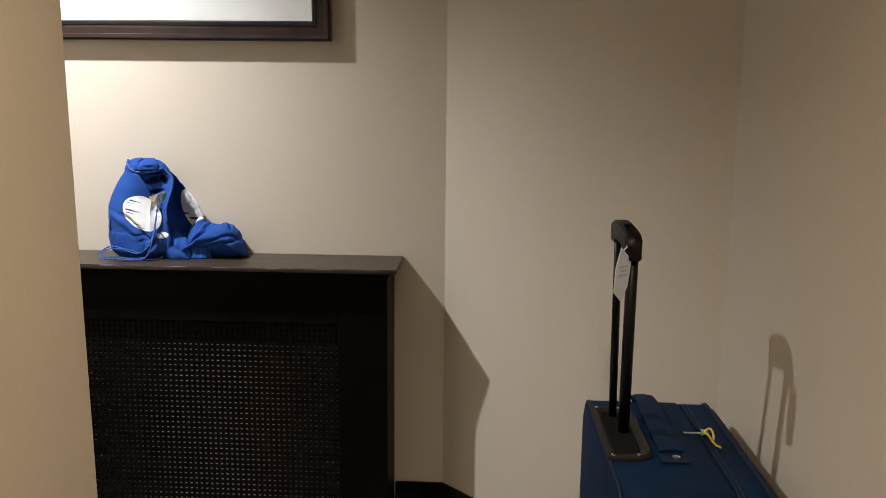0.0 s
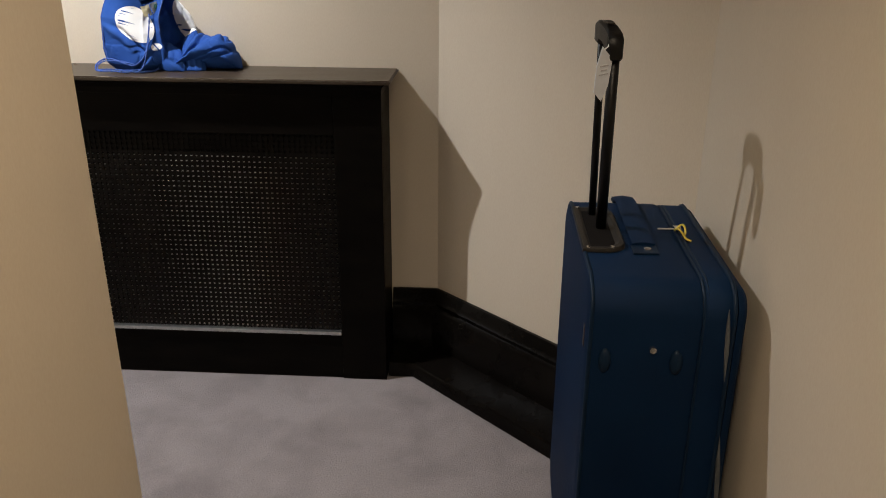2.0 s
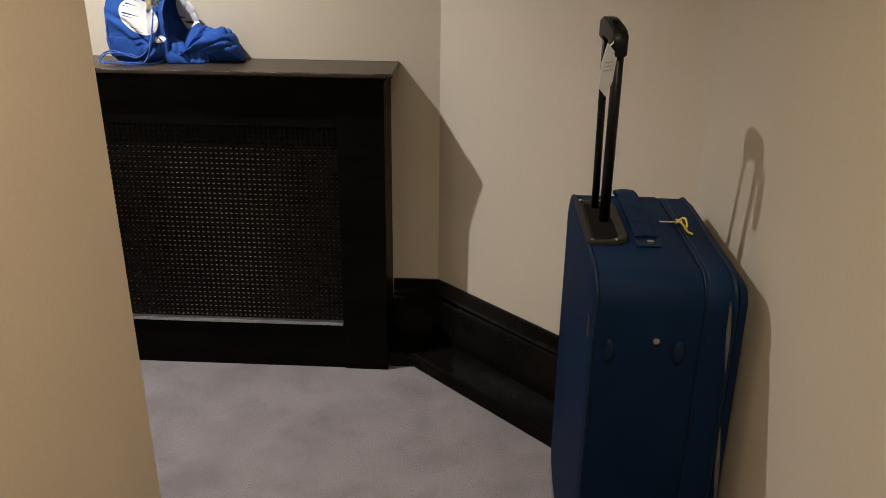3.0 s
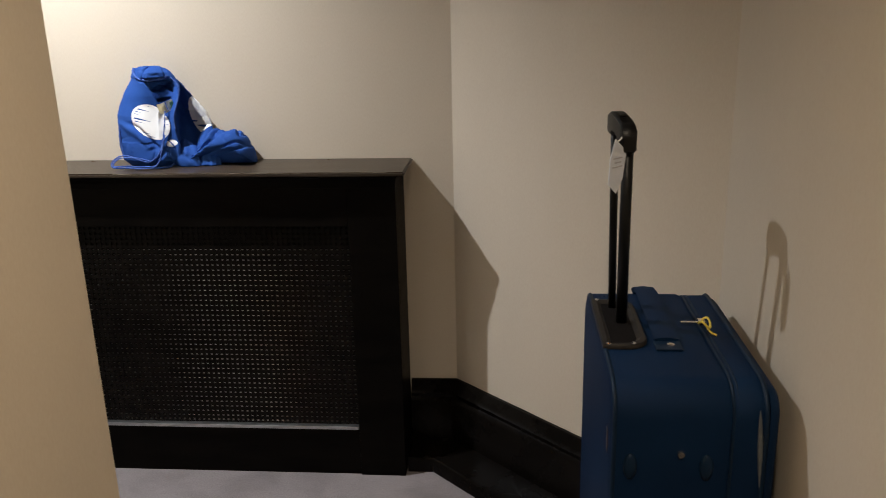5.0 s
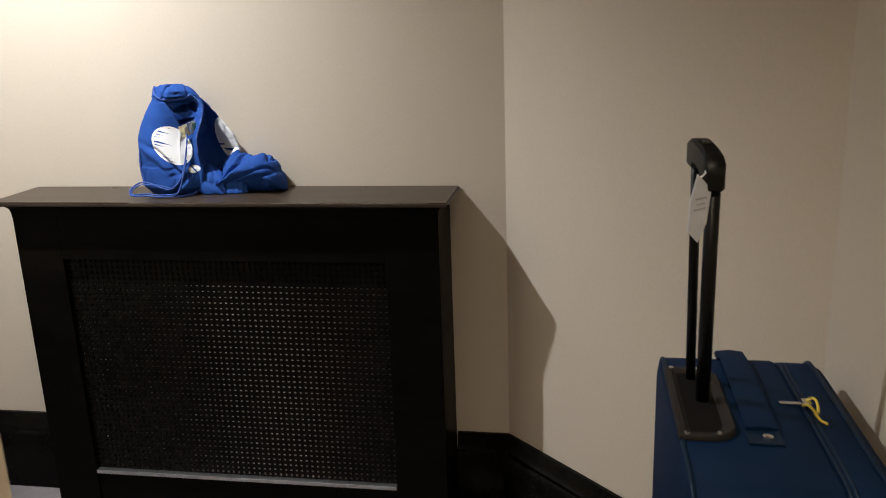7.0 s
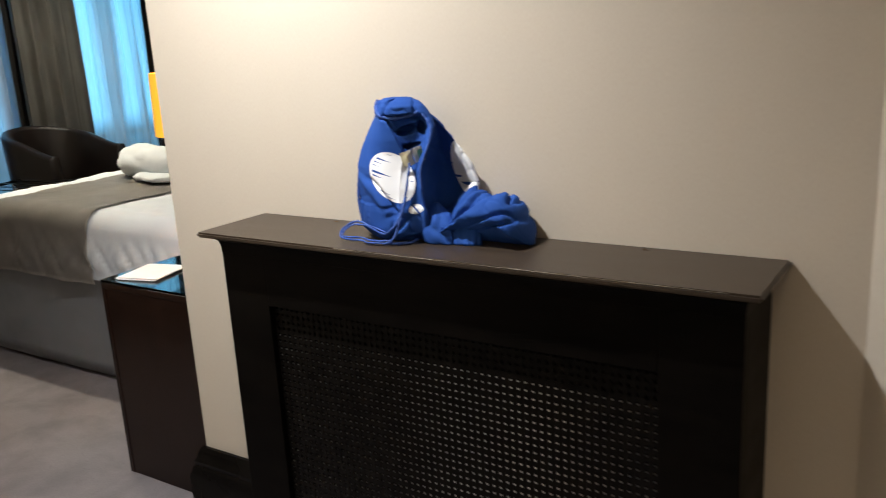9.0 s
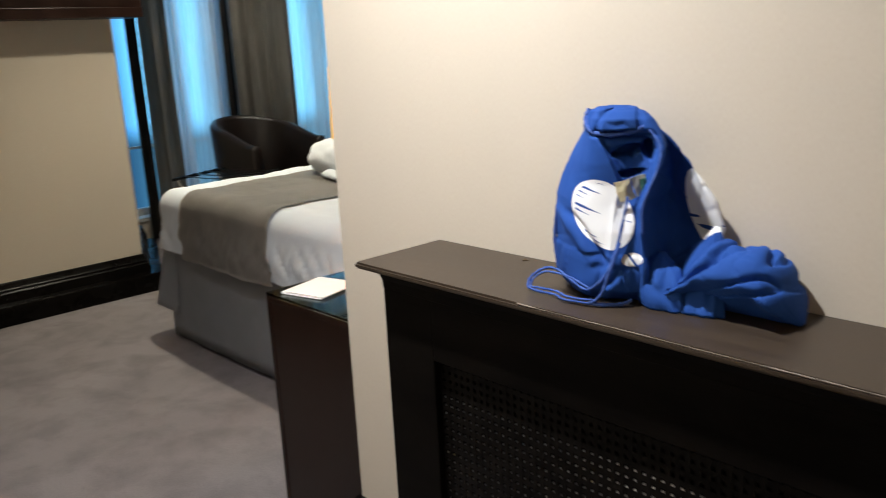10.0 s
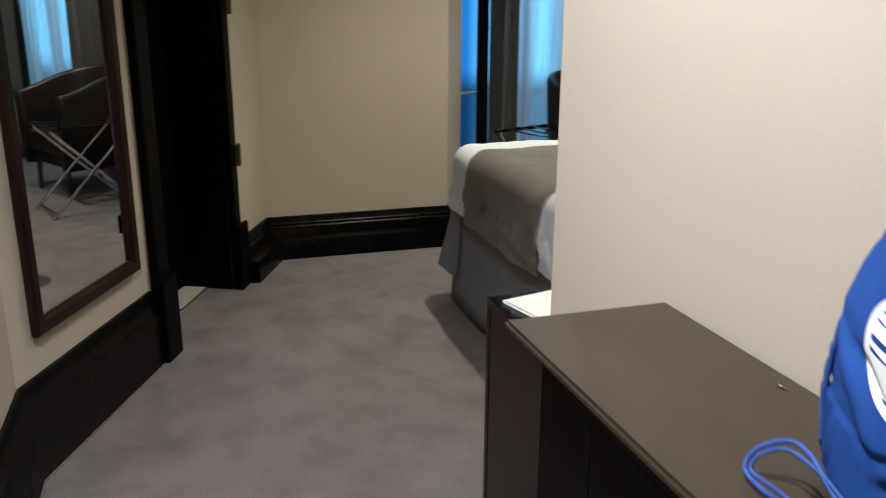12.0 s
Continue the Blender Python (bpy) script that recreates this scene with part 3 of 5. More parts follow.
# perforated grille: upright straps over flat cross straps
bm = B()
PITCH = 0.0163
nx, nz = int((GX1 - GX0) / PITCH), int((GZ1 - GZ0) / PITCH)
for i in range(nx + 2):
    x = GX0 + i * (GX1 - GX0) / (nx + 1)
    box(bm, max(GX0, x - 0.0046), min(GX1, x + 0.0046), YF + 0.0160, YF + 0.0190, GZ0, GZ1)
for k in range(nz + 2):
    z = GZ0 + k * (GZ1 - GZ0) / (nz + 1)
    box(bm, GX0, GX1, YF + 0.0164, YF + 0.0186, max(GZ0, z - 0.0046), min(GZ1, z + 0.0046))
part("grille", bm, "grille", cab, "black perforated metal grille", smooth="auto")
# rods added as glints on the hole lips; shaded top rows get none
bm = B()
for k in range(nz - 3):
    z = GZ0 + k * (GZ1 - GZ0) / (nz + 1) + 0.0046
    tube(bm, [(GX0, YF + 0.0200, z), (GX1, YF + 0.0200, z)], 0.0023, 8)
part("glint_rods", bm, "rod", cab, "added bright rods that stand in for glints in the grille holes", smooth=True)
# sheet painted near-black for the shade inside the cabinet
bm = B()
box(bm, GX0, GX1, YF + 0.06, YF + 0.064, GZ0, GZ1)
part("shade_sheet", bm, "deep_shade", cab)
for x, y in ((-0.467, 2.630), (-1.219, 2.628)):
    bm = B()
    lathe(bm, x, y, [(0.0045, 0.9902), (0.0045, 0.9915), (0.002, 0.993), (0.0015, 0.9915)], 14)
    box(bm, x + 0.004, x + 0.009, y - 0.0015, y + 0.0015, 0.9902, 0.9912)
    part("screw", bm, "brass", cab, "small metal screw in the top")

# picture above the cabinet
pic = thing("framed_picture", (-0.86, 2.65, 1.63), "framed pale print in a dark stepped wooden frame", "picture")
PX0, PX1, PZ0, PZ1 = -1.294, -0.424, 1.628, 2.22


def frame_ring(x0, x1, z0, z1, prof):
    """prof: (inset, y) pairs, swept round the rectangle."""
    bm = B()
    rings = [[(x0 + i, y, z0 + i), (x1 - i, y, z0 + i), (x1 - i, y, z1 - i), (x0 + i, y, z1 - i)] for i, y in prof]
    loft(bm, rings, cap=False)
    return bm


part("outer_frame", frame_ring(PX0, PX1, PZ0, PZ1, [(0.004, 2.653), (0.0, 2.645), (0.0, 2.615), (0.006, 2.610), (0.016, 2.613), (0.018, 2.620), (0.036, 2.624), (0.040, 2.630), (0.044, 2.638), (0.044, 2.653)]), "frame_wood", pic, smooth="auto")
part("inner_slip", frame_ring(PX0 + 0.0445, PX1 - 0.0445, PZ0 + 0.0445, PZ1 - 0.0445, [(0, 2.65), (0, 2.634), (0.009, 2.632), (0.012, 2.64), (0.012, 2.65)]), "mat_line", pic)
bm = B()
box(bm, PX0 + 0.058, PX1 - 0.058, 2.641, 2.649, PZ0 + 0.058, PZ1 - 0.058)
part("print", bm, "art_paper", pic, "pale white print")

# ---- blue drawstring bag on the cabinet ----
OX, OY, OZ = -0.955, 2.570, 0.991
bag = thing("drawstring_bag", (OX, OY, OZ), "slumped royal blue cotton drawstring bag with white print, on the cabinet", "bag")


def fold(p, amount):
    """Creases of soft cloth."""
    q = Vector((p[0] * 9, p[1] * 9, p[2] * 5))
    a = noise.noise(q + Vector((3.1, 0, 0))) * 0.6 + (0.5 - abs(noise.noise(q * 1.9 + Vector((0, 5, 2))))) * 0.9 + noise.noise(q * 4.0) * 0.25
    return amount * a


def crease(x, width):
    """Thin valleys, with a soft swell on either side."""
    n = noise.noise(x)
    return 0.35 - math.exp(-(n / width) ** 2) + 0.5 * abs(n)


def turned(s, w, z):
    """The bag stands turned: s runs along its printed side, w out from it."""
    return Vector((0.785 * s + 0.62 * w, 0.62 * s - 0.785 * w, z))


# height; printed side's edge, mouth opening's edge, prow, shoulder; how far each stands out
SECTIONS = [
    (0.000, -0.090, -0.035, 0.020, 0.110, -0.055, 0.030, 0.034, 0.040, 0.010, 0.010),
    (0.020, -0.103, -0.035, 0.024, 0.130, -0.062, 0.048, 0.055, 0.064, 0.013, 0.022),
    (0.060, -0.108, -0.035, 0.024, 0.138, -0.070, 0.050, 0.060, 0.070, -0.009, 0.030),
    (0.110, -0.109, -0.030, 0.018, 0.138, -0.072, 0.045, 0.052, 0.068, -0.030, 0.034),
    (0.150, -0.107, -0.024, 0.018, 0.124, -0.070, 0.038, 0.038, 0.066, -0.036, 0.026),
    (0.180, -0.098, -0.017, 0.028, 0.108, -0.066, 0.036, 0.027, 0.064, -0.031, 0.018),
    (0.210, -0.086, -0.028, 0.040, 0.090, -0.060, 0.034, 0.024, 0.058, -0.020, 0.010),
    (0.235, -0.073, -0.037, 0.045, 0.070, -0.052, 0.028, 0.021, 0.048, -0.005, 0.002),
    (0.252, -0.064, -0.046, 0.040, 0.054, -0.045, 0.020, 0.015, 0.036, 0.006, 0.000),
    (0.262, -0.062, -0.046, 0.034, 0.044, -0.040, 0.018, 0.030, 0.030, 0.010, -0.002),
    (0.276, -0.058, -0.040, 0.024, 0.034, -0.035, 0.016, 0.028, 0.024, 0.008, -0.004),
    (0.286, -0.054, -0.030, 0.012, 0.022, -0.028, 0.008, 0.016, 0.014, 0.004, -0.006),
    (0.290, -0.046, -0.022, 0.004, 0.014, -0.018, 0.002, 0.008, 0.006, 0.000, -0.008),
]


def smooth_step(a, b, v):
    u = min(1.0, max(0.0, (v - a) / (b - a)))
    return u * u * (3 - 2 * u)


def dent(s, z, s0, z0, hs, hz, lean):
    """A torn-looking opening between folds: 1 inside, 0 outside."""
    a, b = s - s0, z - z0 - lean * (s - s0)
    r = math.sqrt((a / hs) ** 2 + (b / hz) ** 2) + 0.25 * noise.noise(Vector((s * 60, z * 60, 3)))
    return 1 - smooth_step(0.75, 1.1, r)


def catmull(p0, p1, p2, p3, f):
    return 0.5 * (2 * p1 + (p2 - p0) * f + (2 * p0 - 5 * p1 + 4 * p2 - p3) * f * f + (3 * p1 - p0 - 3 * p2 + p3) * f ** 3)


def bag_body():
    bm = B()
    fine = []
    for a, b in zip(SECTIONS, SECTIONS[1:]):
        n = max(3, round((b[0] - a[0]) / 0.0026))
        fine += [tuple(p + (q - p) * (k / n) for p, q in zip(a, b)) for k in range(n)]
    fine.append(SECTIONS[-1])
    rings = []
    for z, L, C, P, S, wL, wC, wM, wP, wH, wS in fine:
        top = max(0.0, (z - 0.24) / 0.05)
        ctrl = [Vector(p) for p in ((L, wL), (0.55 * L + 0.45 * C, 0.38 * wL + 0.62 * wC + 0.012), (C, wC), (C + 0.006, 0.6 * wM + 0.4 * wC), (0.5 * C + 0.5 * P, wM), (P - 0.008, 0.6 * wM + 0.4 * wP), (P, wP), (P + 0.008, 0.45 * wP + 0.55 * wH), (0.45 * P + 0.55 * S, wH), (S, wS), (S - 0.012, wS - 0.03), (0.4 * S + 0.6 * P, -0.055 + 0.02 * top), (0.5 * (L + P), -0.085 + 0.035 * top), (L + 0.02, wL - 0.022))]
        n = len(ctrl)
        flat = []
        for i in range(n):
            for k in range(18):
                flat.append(catmull(*(ctrl[(i + j) % n] for j in (-1, 0, 1, 2)), k / 18))
        ring = []
        m = len(flat)
        lift = min(1.0, z / 0.02)
        for k in range(m):
            p = flat[k]
            d = flat[(k + 1) % m] - flat[k - 1]
            out = Vector((d.y, -d.x)).normalized() * -1
            x, w = p
            q = Vector((x, w, z))
            top_w, low_w = min(1, max(0, (z - 0.12) / 0.10)), max(0.0, 1 - max(0, z - 0.03) / 0.09)
            f = (0.0026 if k < 3 * 18 else 0.0050) * crease(Vector((x * 17 + z * 5, w * 15, z * 2.4)), 0.10) * (0.2 + 0.8 * top_w)
            f += 0.0075 * crease(Vector(((x + z * 0.8) * 7, w * 7, (z - x * 0.65) * 22 + 7)), 0.11) * (0.12 + 0.88 * low_w)
            f += 0.0020 * crease(Vector((x * 30 + 9, w * 30, z * 18)), 0.07) + 0.003 * noise.noise(q * 16)
            if x < P and 0.075 < z < 0.262:
                f *= 0.35 if x > C else 0.22   # the printed panel is stretched smooth
            # the panel's edge stands over the mouth, from the ear to the label
            g = x + 0.049 - 0.55 * (0.262 - z)
            if 18 < k < 6 * 18:
                f -= 0.006 * smooth_step(-0.003, 0.001, g) * (1 - smooth_step(0.003, 0.010, g)) * smooth_step(0.168, 0.185, z) * (1 - smooth_step(0.255, 0.268, z))
            # one long pull from the printed side to the foot of the prow
            g = (x + 0.084) * 0.80 + (z - 0.128) * 0.60
            if x < P and k < 6 * 18:
                f -= 0.010 * math.exp(-(g / 0.005) ** 2) * smooth_step(0.05, 0.065, z) * (1 - smooth_step(0.115, 0.140, z)) - 0.006 * math.exp(-((g + 0.014) / 0.009) ** 2) * smooth_step(0.05, 0.065, z) * (1 - smooth_step(0.115, 0.140, z))
            deep = 0.0
            if 18 < k < 7.2 * 18:
                deep = 0.034 * max(dent(x, z, 0.000, 0.2305, 0.023, 0.0090, 0.22), dent(x, z, 0.031, 0.232, 0.0110, 0.0145, -0.3), dent(x, z, 0.004, 0.198, 0.019, 0.0055, 0.2))
                deep += 0.010 * math.exp(-((z - 0.2535) / 0.003) ** 2) * (1 - smooth_step(0.02, 0.045, x))
            x2, w2 = p + out * f * lift
            v = turned(x2, w2 - deep, z + 0.0025 * noise.noise(Vector((x * 22, w * 22, z * 9))) * lift)
            ring.append((v.x, min(0.080, v.y), v.z))
        rings.append(ring)
    c = sum((Vector(p) for p in rings[-1]), Vector()) / len(rings[-1])
    for k, dz in ((0.9, 0.002), (0.7, 0.001), (0.45, -0.003), (0.2, -0.008)):
        rings.append([(c.x + (p[0] - c.x) * k, c.y + (p[1] - c.y) * k, p[2] + dz) for p in rings[len(fine) - 1]])
    loft(bm, rings)
    return bm


def local(ob):
    """Leaves a part in its thing's own coordinates."""
    ob.matrix_parent_inverse = Matrix()
    return ob


local(part("cloth_body", bag_body(), "blue", bag, smooth=True))


def hanging_fold(top, foot, r0, r1):
    """Cloth hanging in a sleeve-like fold to the foot."""
    bm = B()
    a, b = Vector(top), Vector(foot)
    rows = []
    for i in range(26):
        u = i / 25
        c = a.lerp(b, u) + Vector((0, -0.012 * math.sin(u * 3.1), 0))
        rr = (r0 + (r1 - r0) * u ** 0.8) * (0.25 + 0.75 * min(1, u * 4))
        row = []
        for k in range(40):
            t = 2 * math.pi * k / 40
            g = 1 + 0.24 * crease(Vector((math.cos(t) * 1.3 + top[0] * 50 + 4, math.sin(t) * 1.3, u * 1.2)), 0.12)
            row.append((c.x + rr * 1.15 * math.cos(t) * g, c.y + rr * 0.62 * math.sin(t) * g, max(0.0, c.z)))
        rows.append(row)
    loft(bm, rows)
    return bm


for top, foot, r0, r1 in (((0.050, 0.036, 0.076), (0.056, 0.072, 0.0), 0.022, 0.036), ((0.130, 0.040, 0.114), (0.098, 0.098, 0.0), 0.016, 0.031)):
    local(part("cloth_fold", hanging_fold(turned(*top), turned(*foot), r0, r1), "blue", bag, smooth=True))


def bag_lobe():
    """The loose end of the bag lying to one side."""
    bm = B()
    rings = []
    for i in range(70):
        u = i / 69
        x = 0.095 + 0.177 * u
        h = 0.098 * (1 - 0.02 * u) * (1 - max(0.0, (u - 0.62) / 0.38) ** 2.2 * 0.97) * (0.45 + 0.55 * smooth_step(0.0, 0.30, u))
        w = 0.062 * (1 - max(0.0, (u - 0.80) / 0.20) ** 3 * 0.8)
        ring = []
        for k in range(90):
            t = 2 * math.pi * k / 90
            c, e = math.cos(t), math.sin(t)
            zf = 0.5 + 0.5 * e
            fan = math.atan2(zf * h + 0.02, x - 0.05)   # creases fan out from where the cloth is pinched
            g = 0.22 * crease(Vector((fan * 6.0, c * 0.7, x * 4)), 0.085) + 0.035 * crease(Vector((x * 30, c * 2.0, e * 2.0)), 0.08)
            y = 0.016 + w * math.copysign(abs(c) ** 0.8, c) * (1 - 0.30 * zf ** 2) * (0.42 + 0.58 * smooth_step(0.0, 0.62, zf)) * (1 + g)
            ring.append((x + 0.006 * e, y, max(0.0, h * zf ** 0.85 * (1 + g * 0.5))))
        rings.append(ring)
    loft(bm, rings)
    return bm


local(part("loose_end", bag_lobe(), "blue", bag, smooth=True))


def cord(pts, r, name="cord"):
    """A soft cord through the points."""
    pts = [Vector(p) for p in pts]
    out = []
    ext = [pts[0] * 2 - pts[1]] + pts + [pts[-1] * 2 - pts[-2]]
    for i in range(1, len(ext) - 2):
        p0, p1, p2, p3 = ext[i - 1:i + 3]
        for s in range(8):
            t = s / 8
            out.append(0.5 * ((2 * p1) + (p2 - p0) * t + (2 * p0 - 5 * p1 + 4 * p2 - p3) * t * t + (3 * p1 - p0 - 3 * p2 + p3) * t ** 3))
    out.append(pts[-1])
    bm = B()
    tube(bm, out, [r * (1 + 0.30 * noise.noise(p * 120) + 0.16 * math.sin(k * 1.7)) for k, p in enumerate(out)], 8)
    return local(part(name, bm, "cord", bag, "twisted blue cotton cord", smooth=True))


def strand(pts, r):
    cord([turned(*p) for p in pts], r)


strand([(-0.002, 0.052, 0.165), (-0.006, 0.058, 0.145), (-0.0165, 0.062, 0.097), (-0.033, 0.070, 0.054), (-0.050, 0.066, 0.032), (-0.066, 0.046, 0.020), (-0.090, 0.012, 0.028), (-0.108, -0.012, 0.036), (-0.127, -0.030, 0.034), (-0.150, -0.026, 0.022), (-0.156, -0.014, 0.008), (-0.140, 0.004, 0.005), (-0.112, 0.026, 0.0055), (-0.100, 0.046, 0.0045), (-0.076, 0.060, 0.0045), (-0.058, 0.070, 0.006), (-0.042, 0.074, 0.022), (-0.030, 0.074, 0.055), (-0.014, 0.067, 0.098)], 0.0022)
strand([(-0.060, 0.050, 0.023), (-0.086, 0.016, 0.030), (-0.106, -0.006, 0.031), (-0.129, -0.024, 0.029), (-0.147, -0.022, 0.019), (-0.151, -0.012, 0.009), (-0.136, 0.002, 0.0095), (-0.110, 0.022, 0.010), (-0.096, 0.044, 0.009), (-0.072, 0.062, 0.009), (-0.055, 0.070, 0.011)], 0.0019)
strand([(-0.064, 0.066, 0.0035), (-0.040, 0.072, 0.0035), (-0.012, 0.070, 0.0035), (0.004, 0.062, 0.008)], 0.0028)
strand([(-0.0555, -0.030, 0.289), (-0.061, -0.022, 0.276), (-0.058, 0.000, 0.262), (-0.042, 0.020, 0.2555), (-0.020, 0.0275, 0.2545), (0.004, 0.029, 0.258), (0.020, 0.029, 0.264), (0.026, 0.026, 0.272)], 0.0033)
strand([(-0.104, -0.066, 0.140), (-0.1095, -0.066, 0.110), (-0.112, -0.064, 0.070), (-0.107, -0.058, 0.025)], 0.0030)
strand([(0.030, 0.033, 0.262), (0.045, 0.049, 0.236), (0.040, 0.060, 0.208), (0.028, 0.067, 0.180), (0.018, 0.069, 0.150), (0.018, 0.071, 0.112)], 0.0022)


def paper(s0, w0, z0, wide, high, tilt, bend):
    """A creased scrap of label."""
    bm = B()
    grid = []
    for side in (0.0005, -0.0005):
        rows = []
        for j in range(5):
            row = []
            for i in range(7):
                a, b = (i / 6 - 0.5) * wide, (j / 4 - 0.5) * high
                a += 0.0012 * noise.noise(Vector((j * 0.9, i * 0.5, s0 * 90)))
                out = bend * abs(i / 6 - 0.6) + 0.0018 * noise.noise(Vector((i * 0.6, j * 0.8, z0 * 70))) + side
                row.append(bm.verts.new(turned(s0 + a * math.cos(tilt) - b * math.sin(tilt), w0 + out, z0 + a * math.sin(tilt) + b * math.cos(tilt))))
            rows.append(row)
        grid.append(rows)
    for rows in grid:
        for j in range(4):
            for i in range(6):
                bm.faces.new((rows[j][i], rows[j][i + 1], rows[j + 1][i + 1], rows[j + 1][i]))
    edge = [(j, 0) for j in range(5)] + [(4, i) for i in range(1, 7)] + [(j, 6) for j in range(3, -1, -1)] + [(0, i) for i in range(5, 0, -1)]
    for (j, i), (j2, i2) in zip(edge, edge[1:] + edge[:1]):
        bm.faces.new((grid[0][j][i], grid[0][j2][i2], grid[1][j2][i2], grid[1][j][i]))
    bmesh.ops.recalc_face_normals(bm, faces=bm.faces)
    return bm


local(part("label", paper(-0.0060, 0.052, 0.1735, 0.024, 0.031, 0.30, -0.016), "cream", bag, "creased cream paper label"))
grey = local(part("label", paper(0.0165, 0.047, 0.1815, 0.021, 0.030, 0.26, 0.006), "silver_label", bag, "small grey and green label"))
local(part("patch", paper(0.0215, 0.0495, 0.1815, 0.010, 0.020, 0.26, 0.002), "green", grey))


# ---- suitcase ----
case = thing("suitcase", (0.385, 1.66, 0), "large navy fabric trolley suitcase standing upright with its handle out", "suitcase")


def rounded(x0, x1, y0, y1, z0, z1, r, seg=5):
    """A box with rounded edges that run along x, and soft rims."""
    outline = []
    for cy, cz, a in ((y1 - r, z1 - r, 0), (y0 + r, z1 - r, 90), (y0 + r, z0 + r, 180), (y1 - r, z0 + r, 270)):
        for k in range(seg + 1):
            t = radians(a + 90 * k / seg)
            outline.append((cy + r * math.cos(t), cz + r * math.sin(t)))
    my, mz = (y0 + y1) / 2, (z0 + z1) / 2
    bm = B()
    rings = []
    e = 0.012
    for x, s in ((x0, e), (x0 + e * 0.3, e * 0.3), (x0 + e, 0), (x1 - e, 0), (x1 - e * 0.3, e * 0.3), (x1, e)):
        rings.append([(x, my + (y - my) * (1 - 2 * s / (y1 - y0)), mz + (z - mz) * (1 - 2 * s / (z1 - z0))) for y, z in outline])
    loft(bm, rings)
    return bm


CZ = 0.826
part("shell", rounded(0.259, 0.462, 1.402, 1.924, 0.056, CZ, 0.060, 8), "navy", case, smooth="auto")
part("lid", rounded(0.4560, 0.522, 1.4035, 1.9225, 0.058, CZ - 0.001, 0.064, 8), "navy", case, smooth="auto")


def ring_path(x, y0, y1, z0, z1, r):
    pts = []
    for cy, cz, a in ((y1 - r, z1 - r, 0), (y0 + r, z1 - r, 90), (y0 + r, z0 + r, 180), (y1 - r, z0 + r, 270)):
        for k in range(7):
            t = radians(a + 15 * k)
            pts.append((x, cy + r * math.cos(t), cz + r * math.sin(t)))
    return pts


for x in (0.266, 0.514):
    bm = B()
    tube(bm, ring_path(x, 1.404, 1.922, 0.04, CZ - 0.001, 0.061), 0.0042, 8, closed=True)
    part("piping", bm, "navy_trim", case, "navy piping", smooth=True)
for x in (0.462, 0.470):
    bm = B()
    tube(bm, ring_path(x, 1.406, 1.919, 0.05, CZ - 0.0015, 0.064), 0.0026, 6, closed=True)
    part("zip", bm, "navy_trim", case, "dark zip")
bm = B()
pocket = []
for x, e in ((0.520, 0.0), (0.530, 0.002), (0.537, 0.010), (0.540, 0.026), (0.541, 0.06)):
    ring = []
    for cy, cz, a in ((1.866, 0.772, 0), (1.450, 0.772, 90), (1.450, 0.115, 180), (1.866, 0.115, 270)):
        ring += [(x, cy + (0.045 - e) * math.cos(radians(a + 15 * k)), cz + (0.045 - e) * math.sin(radians(a + 15 * k))) for k in range(7)]
    pocket.append(ring)
loft(bm, pocket)
part("front_pocket", bm, "navy", case, smooth="auto")
# carrying strap
bm = B()
pts = [(1.912, 0.817), (1.896, 0.8275), (1.85, 0.833), (1.76, 0.832), (1.70, 0.830), (1.66, 0.829), (1.60, 0.828)]
loft(bm, [[(0.362, y, z), (0.402, y, z), (0.405, y, z + 0.006), (0.382, y, z + 0.009), (0.359, y, z + 0.006)] for y, z in pts])
part("carry_handle", bm, "navy", case, "padded navy carrying handle", smooth="auto")
for y0, y1 in ((1.560, 1.602), (1.872, 1.896)):
    bm = B()
    box(bm, 0.357, 0.406, y0, y1, CZ, CZ + 0.004, 0.0015)
    part("handle_anchor", bm, "navy_trim", case)
# trolley plate with a well, and the drawn handle
def plate_outline(inset):
    """Square towards the back of the case, round towards the middle."""
    x0, x1, y0, y1, r = 0.261 + inset, 0.347 - inset, 1.566 + inset, 1.818 - inset, 0.040 - 0.5 * inset
    pts = [(x0, y0)]
    for cy, a in ((y0 + r, -90), (y1 - r, 0)):
        pts += [(x1 - r + r * math.cos(radians(a + 15 * k)), cy + r * math.sin(radians(a + 15 * k))) for k in range(7)]
    return pts + [(x0, y1)]


bm = B()
loft(bm, [[(x, y, z) for x, y in plate_outline(i)] for i, z in ((0.0, CZ + 0.0005), (0.0005, CZ + 0.006), (0.003, CZ + 0.009), (0.011, CZ + 0.0092), (0.014, CZ + 0.006), (0.019, CZ + 0.0025))])
part("trolley_plate", bm, "plate", case, "scuffed dark plastic trolley plate with a well", smooth="auto")
# shallow floor, blackened for the shade of a deeper well
bm = B()
prism(bm, plate_outline(0.0185), CZ + 0.0026, CZ + 0.0036)
part("well", bm, "deep_shade", case)
for x, y in ((0.273, 1.5735), (0.318, 1.576), (0.273, 1.8105), (0.318, 1.808)):
    bm = B()
    lathe(bm, x, y, [(0.0050, CZ + 0.008), (0.0046, CZ + 0.0100), (0.0022, CZ + 0.0108)], 12)
    part("rivet", bm, "chrome", case, "metal rivet", smooth="auto")
bm = B()
lathe(bm, 0.386, 1.578, [(0.008, CZ + 0.003), (0.0075, CZ + 0.007), (0.003, CZ + 0.009)], 12)
part("rivet", bm, "chrome", case, "metal rivet", smooth="auto")
GRIP0, GRIP1 = Vector((0.304, 1.640, 1.206)), Vector((0.288, 1.742, 1.226))
